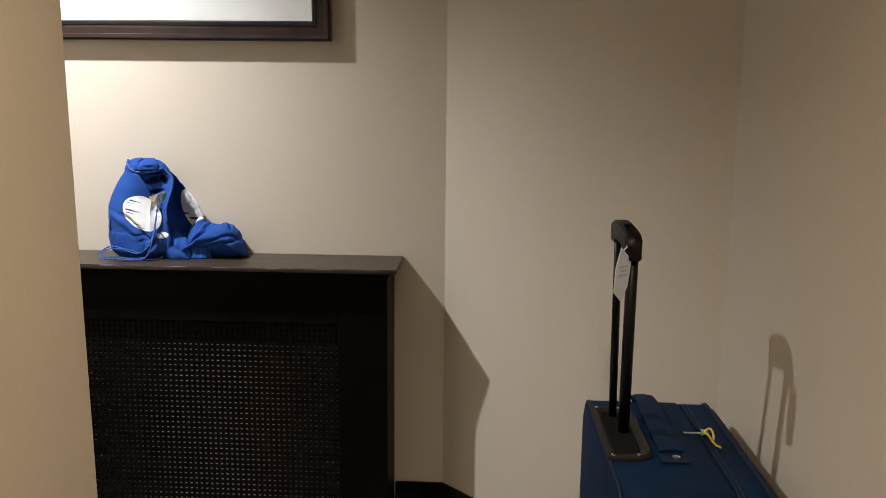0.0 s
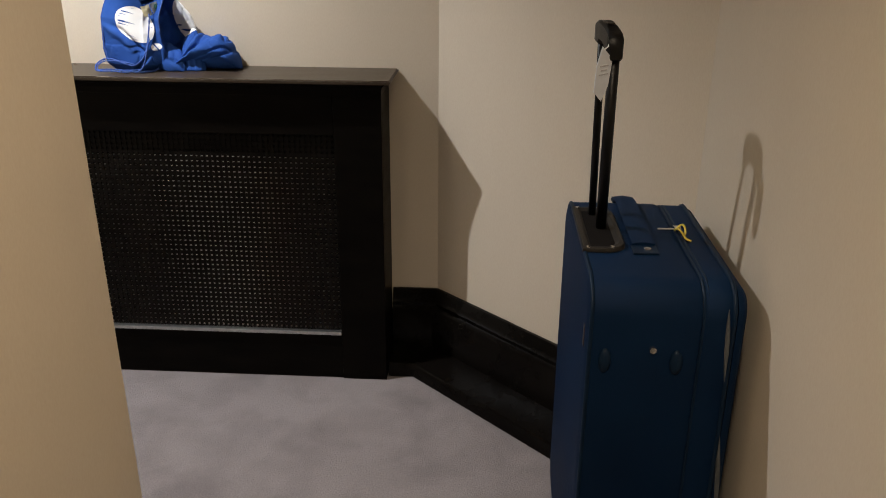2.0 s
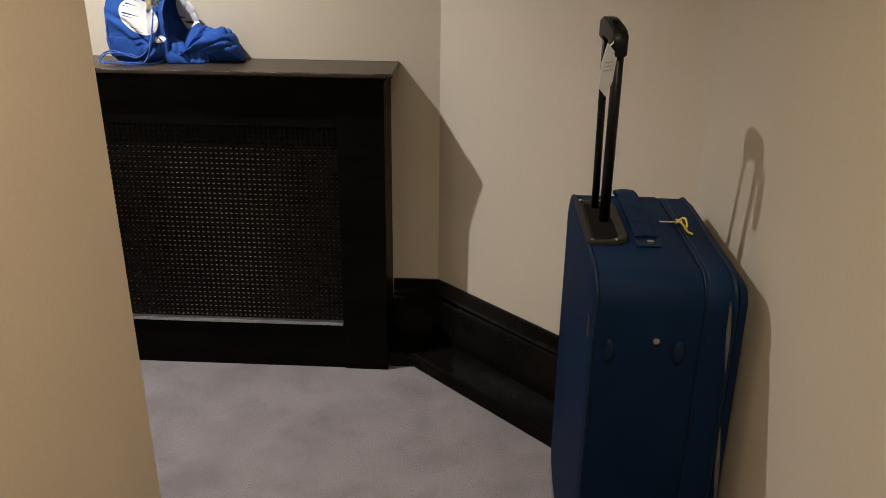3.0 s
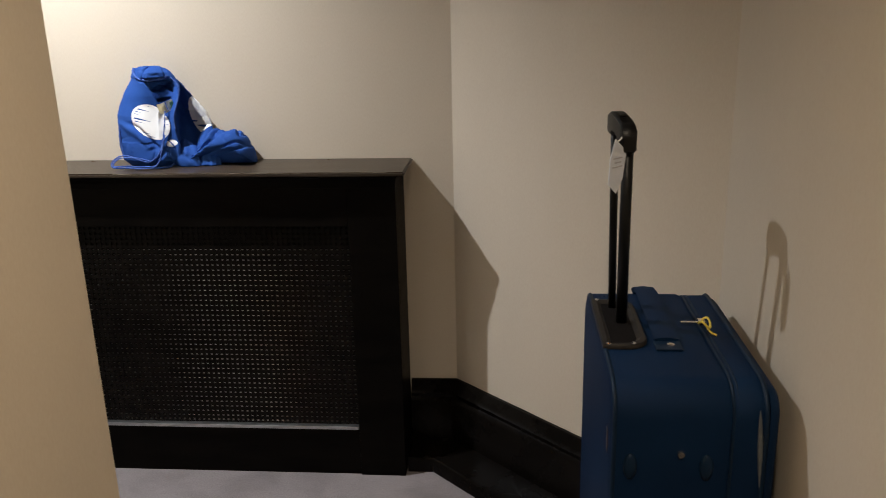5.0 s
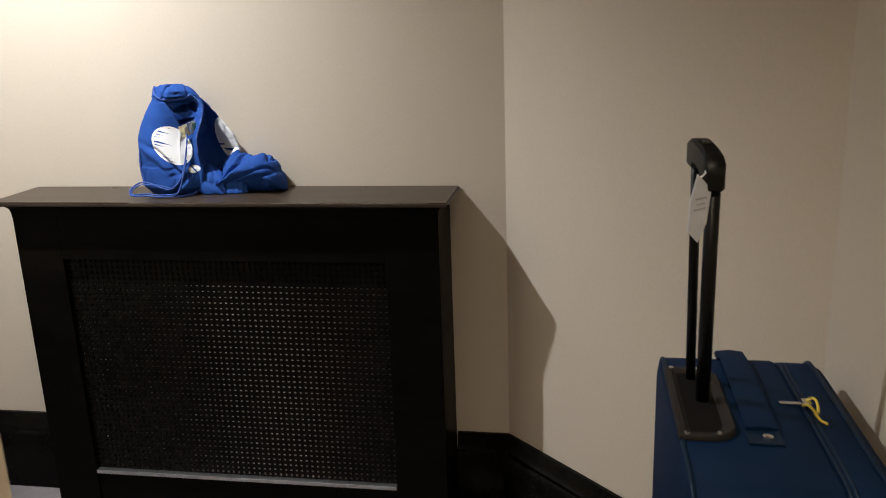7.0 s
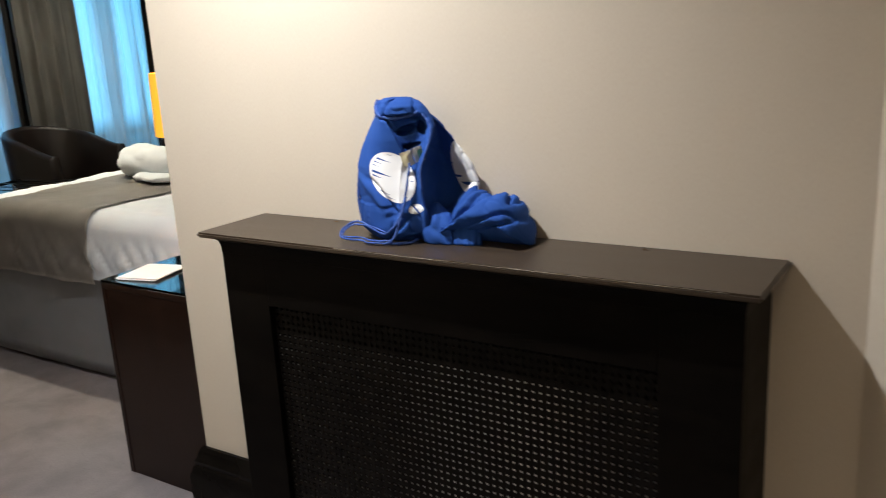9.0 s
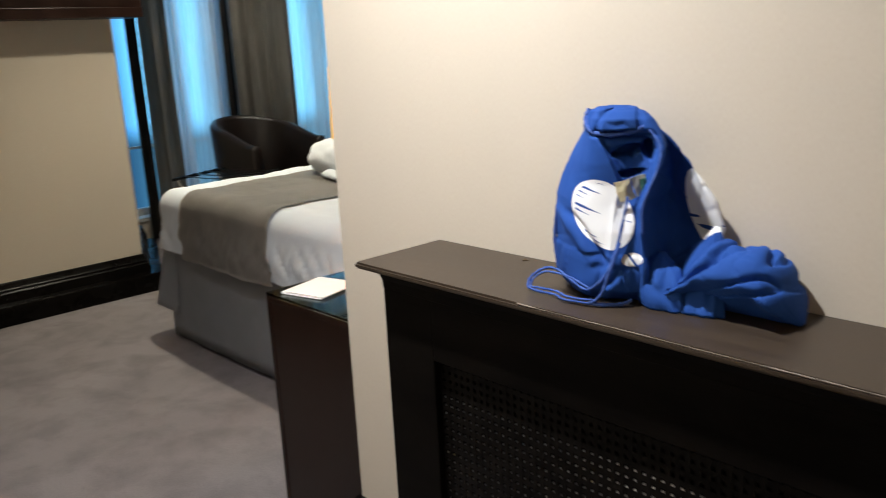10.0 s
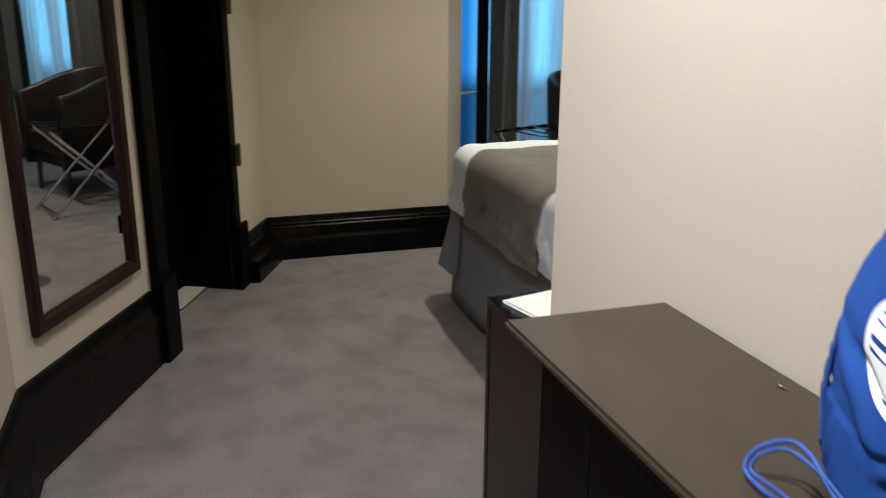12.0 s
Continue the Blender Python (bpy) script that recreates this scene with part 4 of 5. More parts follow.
for top, foot, r in ((GRIP0 + Vector((0, 0.016, 0)), (0.311, 1.700, CZ - 0.01), 0.0108), (GRIP1 - Vector((0, 0.016, 0)), (0.302, 1.782, CZ - 0.01), 0.0078)):
    bm = B()
    tube(bm, [foot, top], r, 12)
    part("handle_tube", bm, "plastic", case, smooth=True)
bm = B()
rings = []
for u, up, dn, w in ((-0.04, 0.000, -0.024, 0.011), (0.0, 0.014, -0.028, 0.0135), (0.12, 0.021, -0.029, 0.014), (0.26, 0.023, -0.024, 0.014), (0.32, 0.024, -0.014, 0.014), (0.5, 0.024, -0.012, 0.014), (0.68, 0.023, -0.014, 0.014), (0.74, 0.022, -0.022, 0.0135), (0.88, 0.018, -0.026, 0.013), (1.0, 0.010, -0.026, 0.0125), (1.04, 0.000, -0.022, 0.010)):
    p = GRIP0.lerp(GRIP1, u)
    rings.append([(p.x + a * w, p.y, p.z + (up if b > 0 else dn) - math.copysign(c, b)) for a, b, c in ((-1, 1, 0.004), (-0.7, 1, 0), (0.7, 1, 0), (1, 1, 0.004), (1, -1, 0.004), (0.7, -1, 0), (-0.7, -1, 0), (-1, -1, 0.004))])
loft(bm, rings)
part("grip", bm, "plastic", case, "black moulded grip", smooth="auto")
bm = B()
box(bm, 0.291, 0.304, 1.676, 1.706, 1.2395, 1.2425, 0.0012)
part("button", bm, "plate", case)
# feet and stud on the side, corner guards
for x in (0.294, 0.421):
    bm = B()
    bmesh.ops.create_uvsphere(bm, u_segments=14, v_segments=8, radius=1)
    bmesh.ops.transform(bm, matrix=pose(x, 1.402, 0.683) @ Matrix.Diagonal((0.012, 0.008, 0.025, 1)), verts=bm.verts)
    part("side_foot", bm, "navy_trim", case, "dark rubber side foot", smooth=True)
    bm = B()
    bmesh.ops.create_uvsphere(bm, u_segments=14, v_segments=8, radius=1)
    bmesh.ops.transform(bm, matrix=pose(x, 1.402, 0.17) @ Matrix.Diagonal((0.012, 0.008, 0.025, 1)), verts=bm.verts)
    part("side_foot", bm, "navy_trim", case, "dark rubber side foot", smooth=True)
bm = B()
tube(bm, [(0.378, 1.403, 0.707), (0.378, 1.398, 0.707)], [0.008, 0.006], 12)
part("stud", bm, "chrome", case, "metal stud")
for y in (1.50, 1.82):
    bm = B()
    tube(bm, [(0.275, y, 0.03), (0.300, y, 0.03)], 0.03, 18)
    part("wheel", bm, "plastic", case, smooth="auto")
    bm = B()
    box(bm, 0.49, 0.515, y - 0.02, y + 0.02, 0.0525, 0.064, 0.003)
    part("stand_foot", bm, "plastic", case)
# pale glossy strips let into the lid's edge
def pale_strip(x0, z0, x1, z1, wide):
    bm = B()
    rows = []
    for k in range(13):
        u = k / 12
        h = wide * (0.12 + 0.88 * math.sin(math.pi * u) ** 0.7)
        x, z = x0 + (x1 - x0) * u, z0 + (z1 - z0) * u
        rows.append([(x - h, 1.4030, z), (x - 0.6 * h, 1.4012, z), (x + 0.6 * h, 1.4012, z), (x + h, 1.4030, z), (x, 1.4045, z)])
    loft(bm, rows)
    part("pale_trim", bm, "trim_grey", case, "pale grey glossy trim strip", smooth="auto")


pale_strip(0.5015, 0.790, 0.514, 0.630, 0.0046)
pale_strip(0.5175, 0.530, 0.533, 0.335, 0.0046)
bm = B()
prism(bm, [(0.2582, 1.4335), (0.2605, 1.4335), (0.2605, 1.449), (0.2582, 1.449)], 0.690, 0.735)
bmesh.ops.bevel(bm, geom=[e for e in bm.edges if abs(e.verts[0].co.z - e.verts[1].co.z) < 1e-6], offset=0.0009, segments=1, affect="EDGES")
part("scuff", bm, "leg_wood", case, "brown scuffed patch")
# zip pull with a yellow ribbon
bm = B()
box(bm, 0.425, 0.462, 1.690, 1.697, CZ + 0.004, CZ + 0.007, 0.001)
box(bm, 0.458, 0.472, 1.684, 1.703, CZ + 0.003, CZ + 0.011, 0.002)
part("zip_pull", bm, "chrome", case, "metal zip pull")
bm = B()
loop = [(0.467 + 0.010 * math.cos(t), 1.674 + 0.018 * math.sin(t), CZ + 0.012 + 0.006 * math.sin(2 * t)) for t in (2 * math.pi * k / 20 for k in range(20))]
tube(bm, loop, 0.0023, 6, closed=True)
tube(bm, [(0.467, 1.650, CZ + 0.010), (0.472, 1.632, CZ + 0.007), (0.480, 1.628, CZ + 0.005)], 0.0022, 6)
part("ribbon", bm, "yellow", case, "yellow ribbon tied to the zip")
# paper tag on the handle
tag = thing("luggage_tag", (0.27, 1.66, 1.19), "white paper luggage tag hanging from the suitcase handle", "tag")
bm = B()
TG = pose(0.284, 1.634, 1.160, 6, -3, 38)
pts = [(-0.010, 0.047), (0.019, 0.020), (0.015, -0.030), (0.001, -0.058), (-0.020, -0.037), (-0.020, 0.010)]
lo = [bm.verts.new(TG @ Vector((x, -0.0008, z))) for x, z in pts]
hi = [bm.verts.new(TG @ Vector((x, 0.0008, z))) for x, z in pts]
bm.faces.new(lo)
bm.faces.new(hi[::-1])
for i in range(6):
    bm.faces.new((lo[i], hi[i], hi[(i + 1) % 6], lo[(i + 1) % 6]))
part("paper", bm, "tag_paper", tag)
bm = B()
for z, w in ((0.010, 0.012), (0.002, 0.009), (-0.006, 0.013)):
    v = box(bm, -w, w * 0.8, -0.0016, -0.001, z - 0.0012, z + 0.0012)
    for q in v:
        q.co = TG @ q.co
part("faint_writing", bm, "faint_ink", tag, "faint unreadable grey print")
bm = B()
tube(bm, [TG @ Vector((-0.006, 0, 0.040)), (0.290, 1.640, 1.204), (0.298, 1.66, 1.228)], 0.0015, 6)
part("string", bm, "white_paper", tag)


# ---- bedroom ----
# mirror on the slanting wall
mir = thing("wall_mirror_framed", (*sl(0.556), 0.42), "tall wall mirror in a dark red-brown wooden frame", "mirror")
MA0, MA1, MZ0, MZ1 = 0.226, 0.886, 0.418, 1.95


def on_wall(rings):
    return [[(*sl(a, d), z) for a, d, z in r] for r in rings]


bm = B()
prof = [(0.004, 0.002), (0.0, 0.008), (0.0, 0.026), (0.006, 0.031), (0.036, 0.029), (0.044, 0.020), (0.048, 0.014), (0.048, 0.003)]
loft(bm, on_wall([[(MA0 + i, d, MZ0 + i), (MA1 - i, d, MZ0 + i), (MA1 - i, d, MZ1 - i), (MA0 + i, d, MZ1 - i)] for i, d in prof]), cap=False)
part("mirror_frame", bm, "frame_wood", mir, smooth="auto")
bm = B()
slab(bm, MA0 + 0.046, MA1 - 0.046, 0.004, 0.010, MZ0 + 0.046, MZ1 - 0.046, 0)
part("mirror_glass", bm, "mirror", mir, "clear mirror glass")

# wall cabinet over the far wall
shelf = thing("wall_shelf_unit", (-5.0, 3.1, 1.6), "dark red-brown wooden unit hung on the wall", "wall unit")
bm = B()
box(bm, -5.118, -4.90, 2.50, 3.63, 1.605, 1.66, 0.004)
part("base_board", bm, "frame_wood", shelf)
bm = B()
box(bm, -5.118, -4.912, 2.50, 3.63, 1.6605, 2.05, 0.004)
part("body", bm, "frame_wood", shelf)

# bedside table
tab = thing("bedside_table", (-2.10, 2.95, 0), "dark walnut bedside table with a glass top", "bedside table")
TX0, TX1, TY0, TY1, TZ = -2.336, -1.880, 2.727, 3.165, 0.694
for name, d in (("side_panel", (TX0, TX0 + 0.02, TY0, TY1, 0, TZ - 0.03)), ("side_panel", (TX1 - 0.02, TX1, TY0, TY1, 0, TZ - 0.03)), ("front_panel", (TX0 + 0.0205, TX1 - 0.0205, TY0 + 0.002, TY0 + 0.02, 0, TZ - 0.03)),
                ("back_panel", (TX0 + 0.0205, TX1 - 0.0205, TY1 - 0.02, TY1, 0, TZ - 0.03)), ("table_top", (TX0, TX1, TY0, TY1, TZ - 0.0298, TZ - 0.009))):
    bm = B()
    box(bm, *d, 0.002)
    part(name, bm, "table_wood", tab)
bm = B()
box(bm, TX0, TX1, TY0, TY1, TZ - 0.0088, TZ, 0.0015)
part("glass_top", bm, "glass_top", tab, "clear greenish glass top")

card = thing("folded_card", (-2.25, 2.85, TZ), "folded white card lying on the bedside table", "card")
bm = B()
C = pose(-2.222, 2.845, TZ + 0.002, 0, 0, 14)
v = box(bm, -0.075, 0.075, -0.085, 0.085, 0, 0.0015) + box(bm, -0.070, 0.080, -0.080, 0.088, 0.0045, 0.006)
for q in v:
    q.co = C @ q.co
part("leaf", bm, "white_paper", card)
bm = B()
v = box(bm, -0.079, -0.072, -0.084, 0.086, 0.0008, 0.0053)
for q in v:
    q.co = C @ q.co
part("spine", bm, "white_paper", card)

# bedside lamp
lamp = thing("table_lamp", (-2.07, 2.98, TZ), "bedside lamp with a lit amber cylindrical shade", "lamp")
LX, LY = -2.074, 2.968
bm = B()
lathe(bm, LX, LY, [(0.06, TZ + 0.001), (0.062, TZ + 0.008), (0.056, TZ + 0.018), (0.014, TZ + 0.026), (0.010, TZ + 0.06), (0.010, 1.22)])
part("base", bm, "plastic", lamp, "black round lamp base", smooth="auto")
bm = B()
seg, r0, r1, z0, z1 = 36, 0.118, 0.114, 1.145, 1.340
ringf = lambda r, z: [(LX + r * math.cos(2 * math.pi * k / seg), LY + r * math.sin(2 * math.pi * k / seg), z) for k in range(seg)]
loft(bm, [ringf(r0, z0), ringf(r1, z1), ringf(r1 - 0.003, z1), ringf(r0 - 0.003, z0), ringf(r0, z0)], cap=False)
part("shade", bm, "shade", lamp, "amber fabric shade, lit", smooth="auto")
d = bpy.data.lights.new("bulb", "POINT")
d.energy, d.shadow_soft_size, d.color = 5, 0.03, (1.0, 0.72, 0.4)
new("bulb", d).location = (LX, LY, 1.262)

# bed
BX0, BX1, BY0, BY1 = -4.13, -1.90, 3.235, 4.85
bed = thing("bed", ((BX0 + BX1) / 2, (BY0 + BY1) / 2, 0), "made double bed with white duvet, taupe runner and grey skirt", "bed")
bm = B()
box(bm, BX0 + 0.04, BX1 + 0.04, BY0 + 0.04, BY1 - 0.04, 0.05, 0.46, 0.01)
part("bed_base", bm, "skirt", bed)


def skirt_side(a, b, z_end):
    """A hanging valance panel from a to b, with slow ripples; its far end hangs at z_end."""
    a, b = Vector(a), Vector(b)
    d = (b - a).normalized()
    out = Vector((d.y, -d.x))
    bm = B()

    def f(u, v):
        p = a.lerp(b, u)
        flare = 0.010 + 0.022 * (1 - v) + 0.004 * (1 - v) * math.sin(u * 9)
        lo = 0.022 + (z_end - 0.022) * max(0, 1 - u * 14)
        z = lo + (0.50 - lo) * v
        return (p.x + out.x * flare, p.y + out.y * flare, z)
    sheet(bm, 90, 8, f)
    bmesh.ops.solidify(bm, geom=bm.faces[:], thickness=0.004)
    return bm


part("skirt_panel", skirt_side((BX0 + 0.01, BY0 + 0.02), (BX1, BY0 + 0.02), 0.022), "skirt", bed, "grey fabric bed skirt", smooth=True)
part("skirt_panel", skirt_side((BX0 + 0.02, BY1), (BX0 + 0.02, BY0), 0.022), "skirt", bed, "grey fabric bed skirt", smooth=True)
# loose corner flap of the skirt
bm = B()
sheet(bm, 8, 8, lambda u, v: (BX0 - 0.005 - 0.045 * (1 - v) * (1 - u) + 0.12 * u, BY0 + 0.005 - 0.065 * (1 - v) * (1 - 0.6 * u), 0.175 - 0.03 * u + (0.50 - 0.175 + 0.03 * u) * v))
bmesh.ops.solidify(bm, geom=bm.faces[:], thickness=0.004)
part("skirt_flap", bm, "skirt", bed, "loose corner of the bed skirt", smooth=True)


def cover(x0, x1, y0, y1, z_top, z_low, r, lift, seed, wave, nu=120, end0=True):
    """A cloth over the bed: top, rounded edges and hanging sides, gently rumpled. end0: it also hangs over the foot."""
    bm = B()
    drop = z_top - z_low
    arc = r * math.pi / 2

    def across(s):  # s: arc length from the hem at y0 to the hem at y1
        flat = (y1 - y0) - 2 * r
        side = drop - r
        if s < side:
            return y0, z_low + s
        s -= side
        if s < arc:
            t = s / r
            return y0 + r - r * math.cos(t), z_top - r + r * math.sin(t)
        s -= arc
        if s < flat:
            return y0 + r + s, z_top
        s -= flat
        if s < arc:
            t = s / r
            return y1 - r + r * math.sin(t), z_top - r + r * math.cos(t)
        s -= arc
        return y1, z_top - r - s
    total = 2 * (drop - r) + 2 * arc + (y1 - y0) - 2 * r

    def f(u, v):
        x = x0 + (x1 - x0) * u
        y, z = across(v * total)
        k = 0.0
        if end0:  # round off towards the foot
            e = max(0.0, 1 - (x - x0) / 0.15)
            k = 1 - math.sqrt(max(0.0, 1 - e * e))
            z = z_low + (z - z_low) * (1 - 0.24 * k)
            y = y + ((y0 + y1) / 2 - y) * 0.085 * k
        hang = max(0.0, min(1.0, (z_top - r - z) / 0.15))
        sgn = -1 if y < (y0 + y1) / 2 else 1
        n = noise.noise(Vector((x * 5 + seed, y * 4, z * 3)))
        m = noise.noise(Vector((x * 13 + seed, y * 11, z * 5)))
        y += sgn * hang * (wave * n + wave * 0.5 * m) + sgn * hang * 0.012
        pull = crease(Vector(((x + z * 0.7) * 9 + seed, z * 2.5, y * 0.5)), 0.13) + 0.6 * crease(Vector(((x - z * 0.5) * 19 + seed, z * 5, 2)), 0.10)
        y += sgn * hang * 0.020 * pull * min(1.0, max(0.0, (z - z_low) / 0.08))
        z += (1 - hang) * (0.010 * n + 0.003 * m + 0.002 * crease(Vector((x * 6, y * 9 + seed, 4)), 0.10)) + lift
        if end0:
            z += 0.07 * k * hang
        if hang > 0.9:
            z += 0.005 * noise.noise(Vector((x * 4, seed, 0))) * (hang - 0.9) * 10
        return (x, y, z)
    sheet(bm, nu, 110, f)
    return bm


bm = cover(BX0 - 0.03, BX1, BY0 - 0.03, BY1 + 0.03, 0.765, 0.475, 0.085, 0, 1.0, 0.018, 150)
ends = [v for v in bm.verts if abs(v.co.x - (BX0 - 0.03)) < 1e-4]
foot = sorted(ends, key=lambda v: v.co.y)
# the foot end hangs as a closing face
es = [e for e in bm.edges if e.is_boundary and all(abs(v.co.x - (BX0 - 0.03)) < 1e-4 for v in e.verts)]
bmesh.ops.contextual_create(bm, geom=es)
part("duvet", bm, "linen", bed, "white cotton duvet", smooth=True)
bm = cover(-3.845, -3.085, BY0 - 0.040, BY1 + 0.04, 0.772, 0.455, 0.088, 0.002, 1.0, 0.018, 60, end0=False)
bmesh.ops.solidify(bm, geom=bm.faces[:], thickness=0.004)
part("runner", bm, "runner", bed, "taupe satin bed runner", smooth=True)
bm = B()
box(bm, -1.895, -1.835, BY0 - 0.03, BY1 + 0.05, 0.0, 1.15, 0.02)
part("headboard", bm, "table_wood", bed)
for y in (3.62, 4.45):
    bm = B()
    bmesh.ops.create_uvsphere(bm, u_segments=32, v_segments=18, radius=1)
    for v in bm.verts:
        c = v.co
        v.co = (-2.16 + 0.22 * math.copysign(abs(c.x) ** 0.6, c.x), y + 0.34 * math.copysign(abs(c.y) ** 0.6, c.y), 0.855 + 0.085 * c.z + 0.01 * noise.noise(c * 3))
    ob = single("pillow", bm, "linen", "plump white pillow on the bed", "pillow", smooth=True)

# rolled towels on the bed
tw = thing("folded_towel", (-3.5, 3.96, 0.77), "rolled white towel bundle lying on the bed runner", "towel")


def roll(cx, cy, cz, lx, ry, rz, turn, seed):
    bm = B()
    rings = []
    for i in range(33):
        u = i / 32 * 2 - 1
        k = (1 - abs(u) ** 5) ** 0.5 if abs(u) < 1 else 0.02
        ring = []
        for j in range(36):
            t = 2 * math.pi * j / 36
            n = 1 + 0.13 * noise.noise(Vector((u * 2.2 + seed, math.cos(t) * 1.4, math.sin(t) * 1.4))) + 0.05 * crease(Vector((u * 1.8 + seed, math.cos(t) * 1.2, math.sin(t) * 1.2 + 3)), 0.12) + 0.03 * noise.noise(Vector((u * 8, math.cos(t) * 5, seed)))
            ring.append((lx * u, ry * k * math.cos(t) * n, max(-rz * 0.92, rz * k * math.sin(t) * n)))
        rings.append(ring)
    loft(bm, rings)
    bmesh.ops.transform(bm, matrix=pose(cx, cy, cz, 0, 0, turn), verts=bm.verts)
    return bm


part("roll", roll(-3.52, 3.93, 0.858, 0.27, 0.11, 0.085, -6, 2.0), "towel", tw, smooth=True)
part("flap", roll(-3.40, 3.86, 0.800, 0.16, 0.10, 0.026, -6, 5.0), "towel", tw, smooth=True)

# curtains
def folds(y0, y1, x, z0, z1, waves, depth, seed, thick=0.003):
    """A cloth hanging in folds."""
    bm = B()

    def f(u, v):
        z = z0 + (z1 - z0) * v
        g = 1 - 0.25 * v
        w = waves * (1 + 0.10 * math.sin(seed + u * 5))
        ph = 2 * math.pi * w * u + seed
        o = depth * g * (math.sin(ph) + 0.3 * math.sin(2.3 * ph + seed + v * 0.8)) + 0.02 * noise.noise(Vector((u * 3 + seed, v * 1.5, 0)))
        y = y0 + (y1 - y0) * u + 0.012 * math.cos(ph) * g
        return (x + o, y, z)
    sheet(bm, int(waves * 28), 14, f)
    if thick:
        bmesh.ops.solidify(bm, geom=bm.faces[:], thickness=thick)
    return bm


for y0, y1, w, sd, l0, l1 in ((4.185, 4.415, 2.4, 0.4, 4.105, 4.20), (4.955, 5.52, 4.0, 2.2, 4.895, 4.965), (6.25, 6.95, 4.0, 4.1, 6.19, 6.26)):
    d = thing("drape", (-6.30, (y0 + y1) / 2, 0.02), "heavy grey-brown floor-length drape in soft folds", "curtain", "drapes")
    part("panel", folds(y0, y1, -6.30, 0.02, 2.42, w, 0.042, sd), "drape", d, smooth=True)
    # separate dark strip stands in for the edge fold in shadow
    part("shade_strip", folds(l0, l1, -6.325, 0.02, 2.42, 1.0, 0.014, sd), "shade_strip", d, "near-black strip in place of the drape's shaded edge fold", smooth=True)
for y0, y1, w, sd in ((4.33, 5.0, 7.0, 1.3), (5.45, 6.35, 9.0, 3.0)):
    single("sheer_curtain", folds(y0, y1, -6.375, 0.03, 2.42, w, 0.016, sd, 0), "sheer", "sheer white voile curtain glowing with daylight", "curtain", smooth=True)
rail = thing("curtain_rail", (-6.33, 5.4, 2.44), "dark curtain rail across both windows", "curtain rail")
bm = B()
tube(bm, [(-6.33, 4.0, 2.445), (-6.33, 7.3, 2.445)], 0.014, 12)
part("rod", bm, "plastic", rail, smooth="auto")

# tub chair
CH = pose(-5.765, 4.83, 0, 0, 0, 12)
chair = thing("tub_chair", CH.translation, "dark brown leather tub chair with wooden legs", "chair")


def chair_part(name, bm, material, label="", smooth="auto"):
    bmesh.ops.transform(bm, matrix=CH @ Matrix.Diagonal((0.85, 0.85, 1, 1)), verts=bm.verts)
    return part(name, bm, material, chair, label, smooth)


def tub():
    """The wrapped back and arms: highest behind, sloping to the arm ends. It faces +x."""
    bm = B()
    rings = []
    n = 48
    for i in range(n + 1):
        t = i / n
        s = (t - 0.5) * 2
        # a U in plan: straight arms, round back
        if abs(s) > 0.55:
            k = (abs(s) - 0.55) / 0.45
            x, y = -0.02 + 0.36 * k, math.copysign(0.335 + 0.01 * k, s)
            nx_, ny_ = 0.0, math.copysign(1, s)
        else:
            ang = s / 0.55 * math.pi / 2
            x, y = -0.02 - 0.335 * math.cos(ang), 0.335 * math.sin(ang)
            nx_, ny_ = -math.cos(ang), math.sin(ang)
        top = 0.735 + 0.175 * max(0, math.cos(min(1, abs(s) / 0.95) * math.pi / 2)) ** 1.3
        th = 0.045
        lean = 0.05
        ring = []
        for d, z in ((-th * 0.6, 0.20), (th * 0.6, 0.20), (th + lean * 0.6, 0.50), (th + lean, top - 0.03), (th * 0.7 + lean, top - 0.006), (lean, top), (-th * 0.7 + lean, top - 0.006), (-th + lean, top - 0.03), (-th * 0.9, 0.42)):
            ring.append((x + nx_ * d, y + ny_ * d, z))
        rings.append(ring)
    loft(bm, rings)
    return bm


chair_part("backrest", tub(), "leather", "wrapped brown leather back and arms", True)
bm = B()
box(bm, -0.30, 0.33, -0.285, 0.285, 0.30, 0.45, 0.035)
chair_part("seat", bm, "leather")
bm = B()
box(bm, -0.28, 0.30, -0.28, 0.28, 0.215, 0.2995, 0.01)
chair_part("seat_frame", bm, "leather")
for x, y in ((0.28, -0.28), (0.28, 0.28), (-0.24, -0.22), (-0.24, 0.22)):
    bm = B()
    tube(bm, [(x, y, 0.0), (x * 0.97, y * 0.97, 0.215)], [0.016, 0.024], 8)
    chair_part("leg", bm, "leg_wood", "dark turned wooden leg")

chair["group"] = "chairs by the window"
copy_thing(chair, pose(-5.55, 6.05, 0, 0, 0, -35) @ CH.inverted() @ Matrix.Translation(CH.translation))

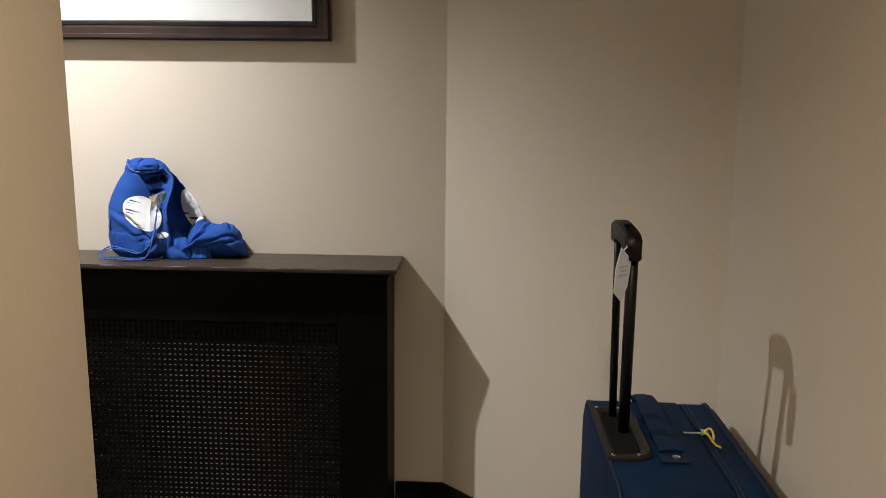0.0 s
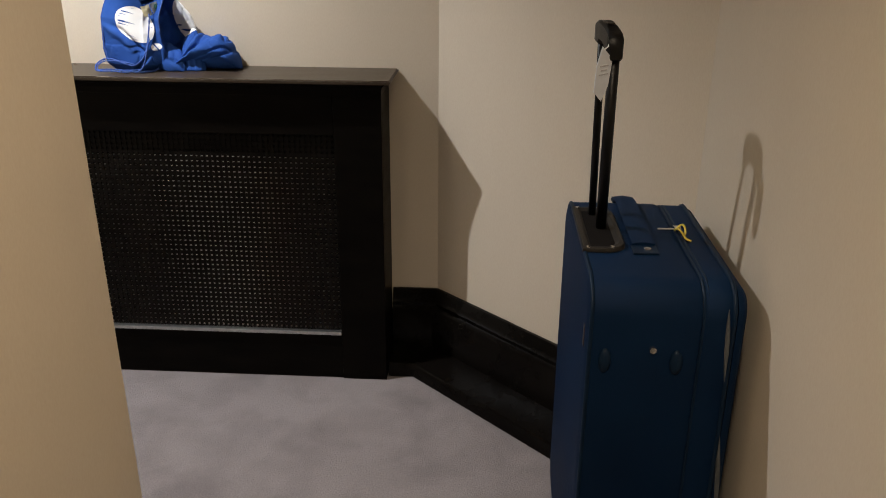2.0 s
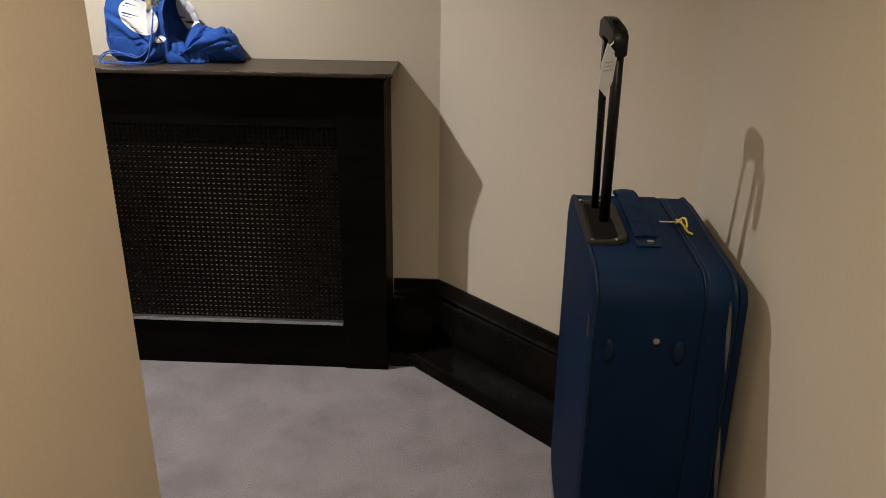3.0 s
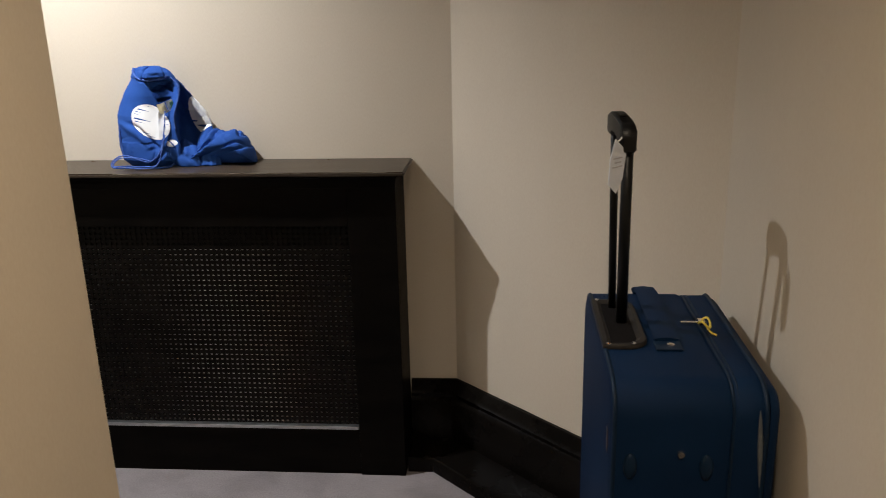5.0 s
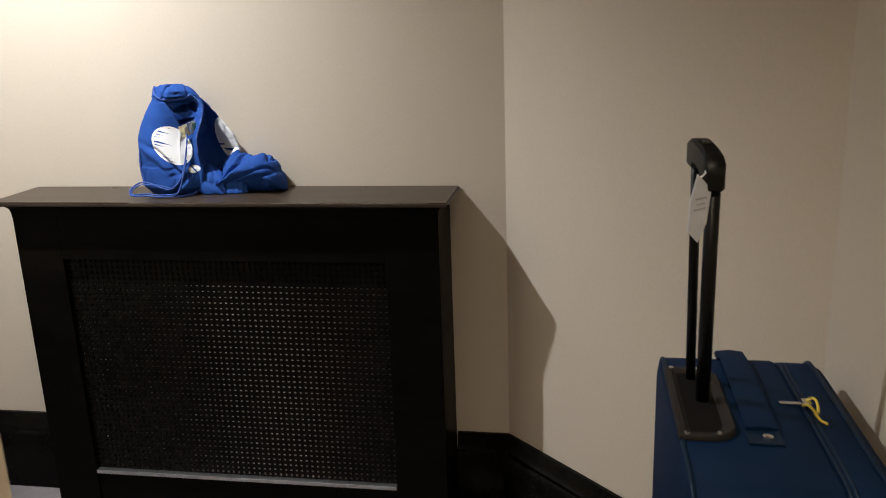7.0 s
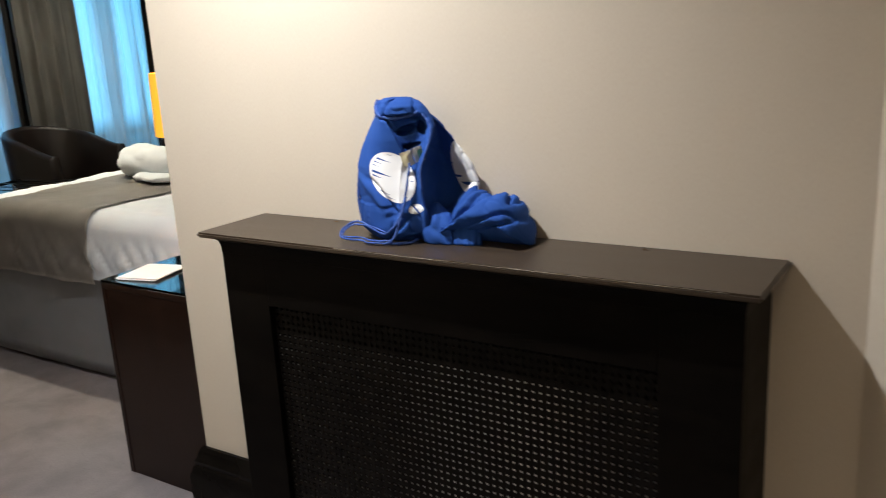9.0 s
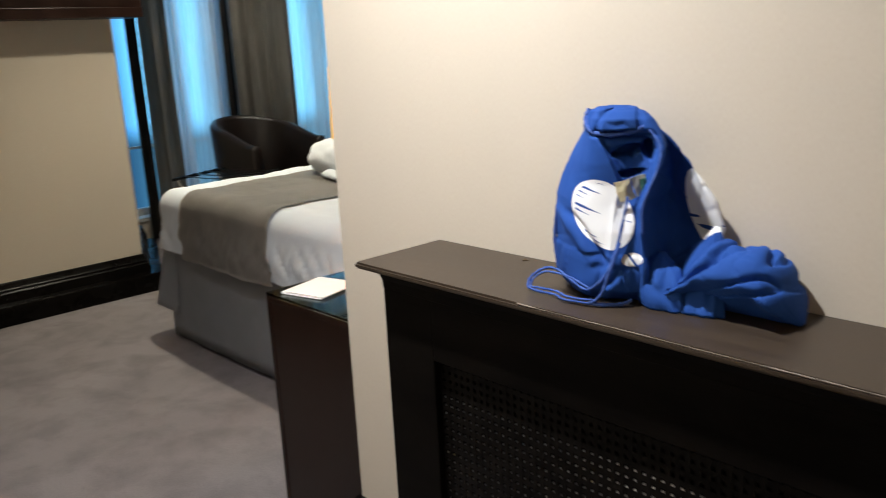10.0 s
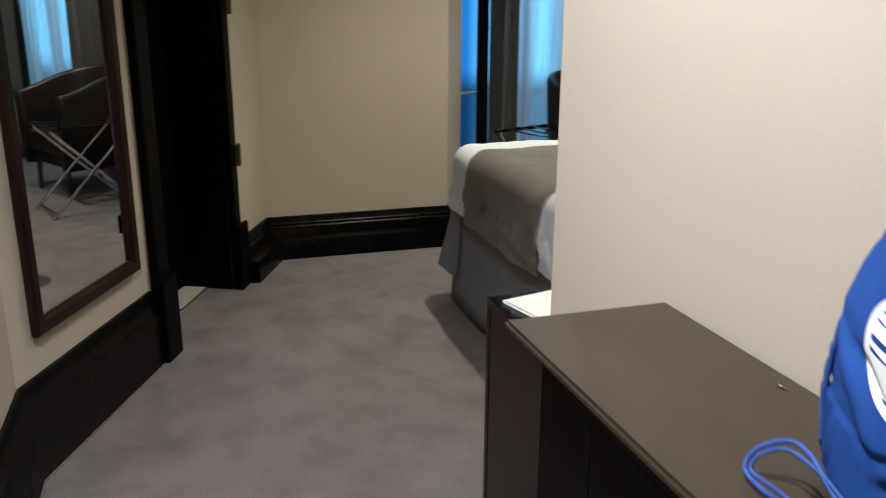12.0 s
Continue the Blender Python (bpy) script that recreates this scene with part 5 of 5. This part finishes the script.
# folding luggage rack
rack = thing("luggage_rack", (-5.38, 4.28, 0), "folding chrome luggage rack with black straps", "luggage rack")
RK = pose(-5.36, 4.28, 0, 0, 0, 20)
for y in (-0.19, 0.19):
    for s in (-1, 1):
        bm = B()
        tube(bm, [RK @ Vector(p) for p in ((-0.30 * s, y + 0.011 * s, 0.0), (-0.26 * s, y + 0.011 * s, 0.04), (0.24 * s, y + 0.011 * s, 0.55), (0.245 * s, y + 0.011 * s, 0.575))], 0.0105, 10)
        part("leg", bm, "chrome", rack, smooth="auto")
for s in (-1, 1):
    bm = B()
    tube(bm, [RK @ Vector((0.245 * s, -0.25, 0.578)), RK @ Vector((0.245 * s, 0.25, 0.578))], 0.011, 10)
    part("top_bar", bm, "plastic", rack, smooth="auto")
    bm = B()
    tube(bm, [RK @ Vector((-0.27 * s, -0.2, 0.03)), RK @ Vector((-0.27 * s, 0.2, 0.03))], 0.009, 10)
    part("foot_bar", bm, "chrome", rack, smooth="auto")
for y in (-0.16, -0.05, 0.06, 0.17):
    bm = B()
    sheet(bm, 10, 1, lambda u, v: RK @ Vector((-0.25 + 0.5 * u, y - 0.02 + 0.04 * v, 0.591 - 0.012 * math.sin(math.pi * u))))
    bmesh.ops.solidify(bm, geom=bm.faces[:], thickness=0.002)
    part("strap", bm, "plastic", rack, "black webbing strap")

# recessed ceiling downlights, all unseen; the window one only houses the added fill lamp
for (x, y, z), *_ in LAMPS:
    dl = thing("assumed_downlight", (x, y, CEILING), "small round recessed ceiling downlight, lit, assumed out of view", "ceiling light", "ceiling downlights")
    bm = B()
    seg = 28
    ringf = lambda r, z: [(x + r * math.cos(2 * math.pi * k / seg), y + r * math.sin(2 * math.pi * k / seg), z) for k in range(seg)]
    loft(bm, [ringf(0.038, CEILING - 0.001), ringf(0.052, CEILING - 0.001), ringf(0.052, CEILING - 0.006), ringf(0.040, CEILING - 0.010), ringf(0.038, CEILING - 0.001)], cap=False)
    part("bezel", bm, "chrome", dl, smooth="auto")
    bm = B()
    lathe(bm, x, y, [(0.037, CEILING - 0.004), (0.037, CEILING - 0.002)], 24)
    part("diffuser", bm, "lens", dl)
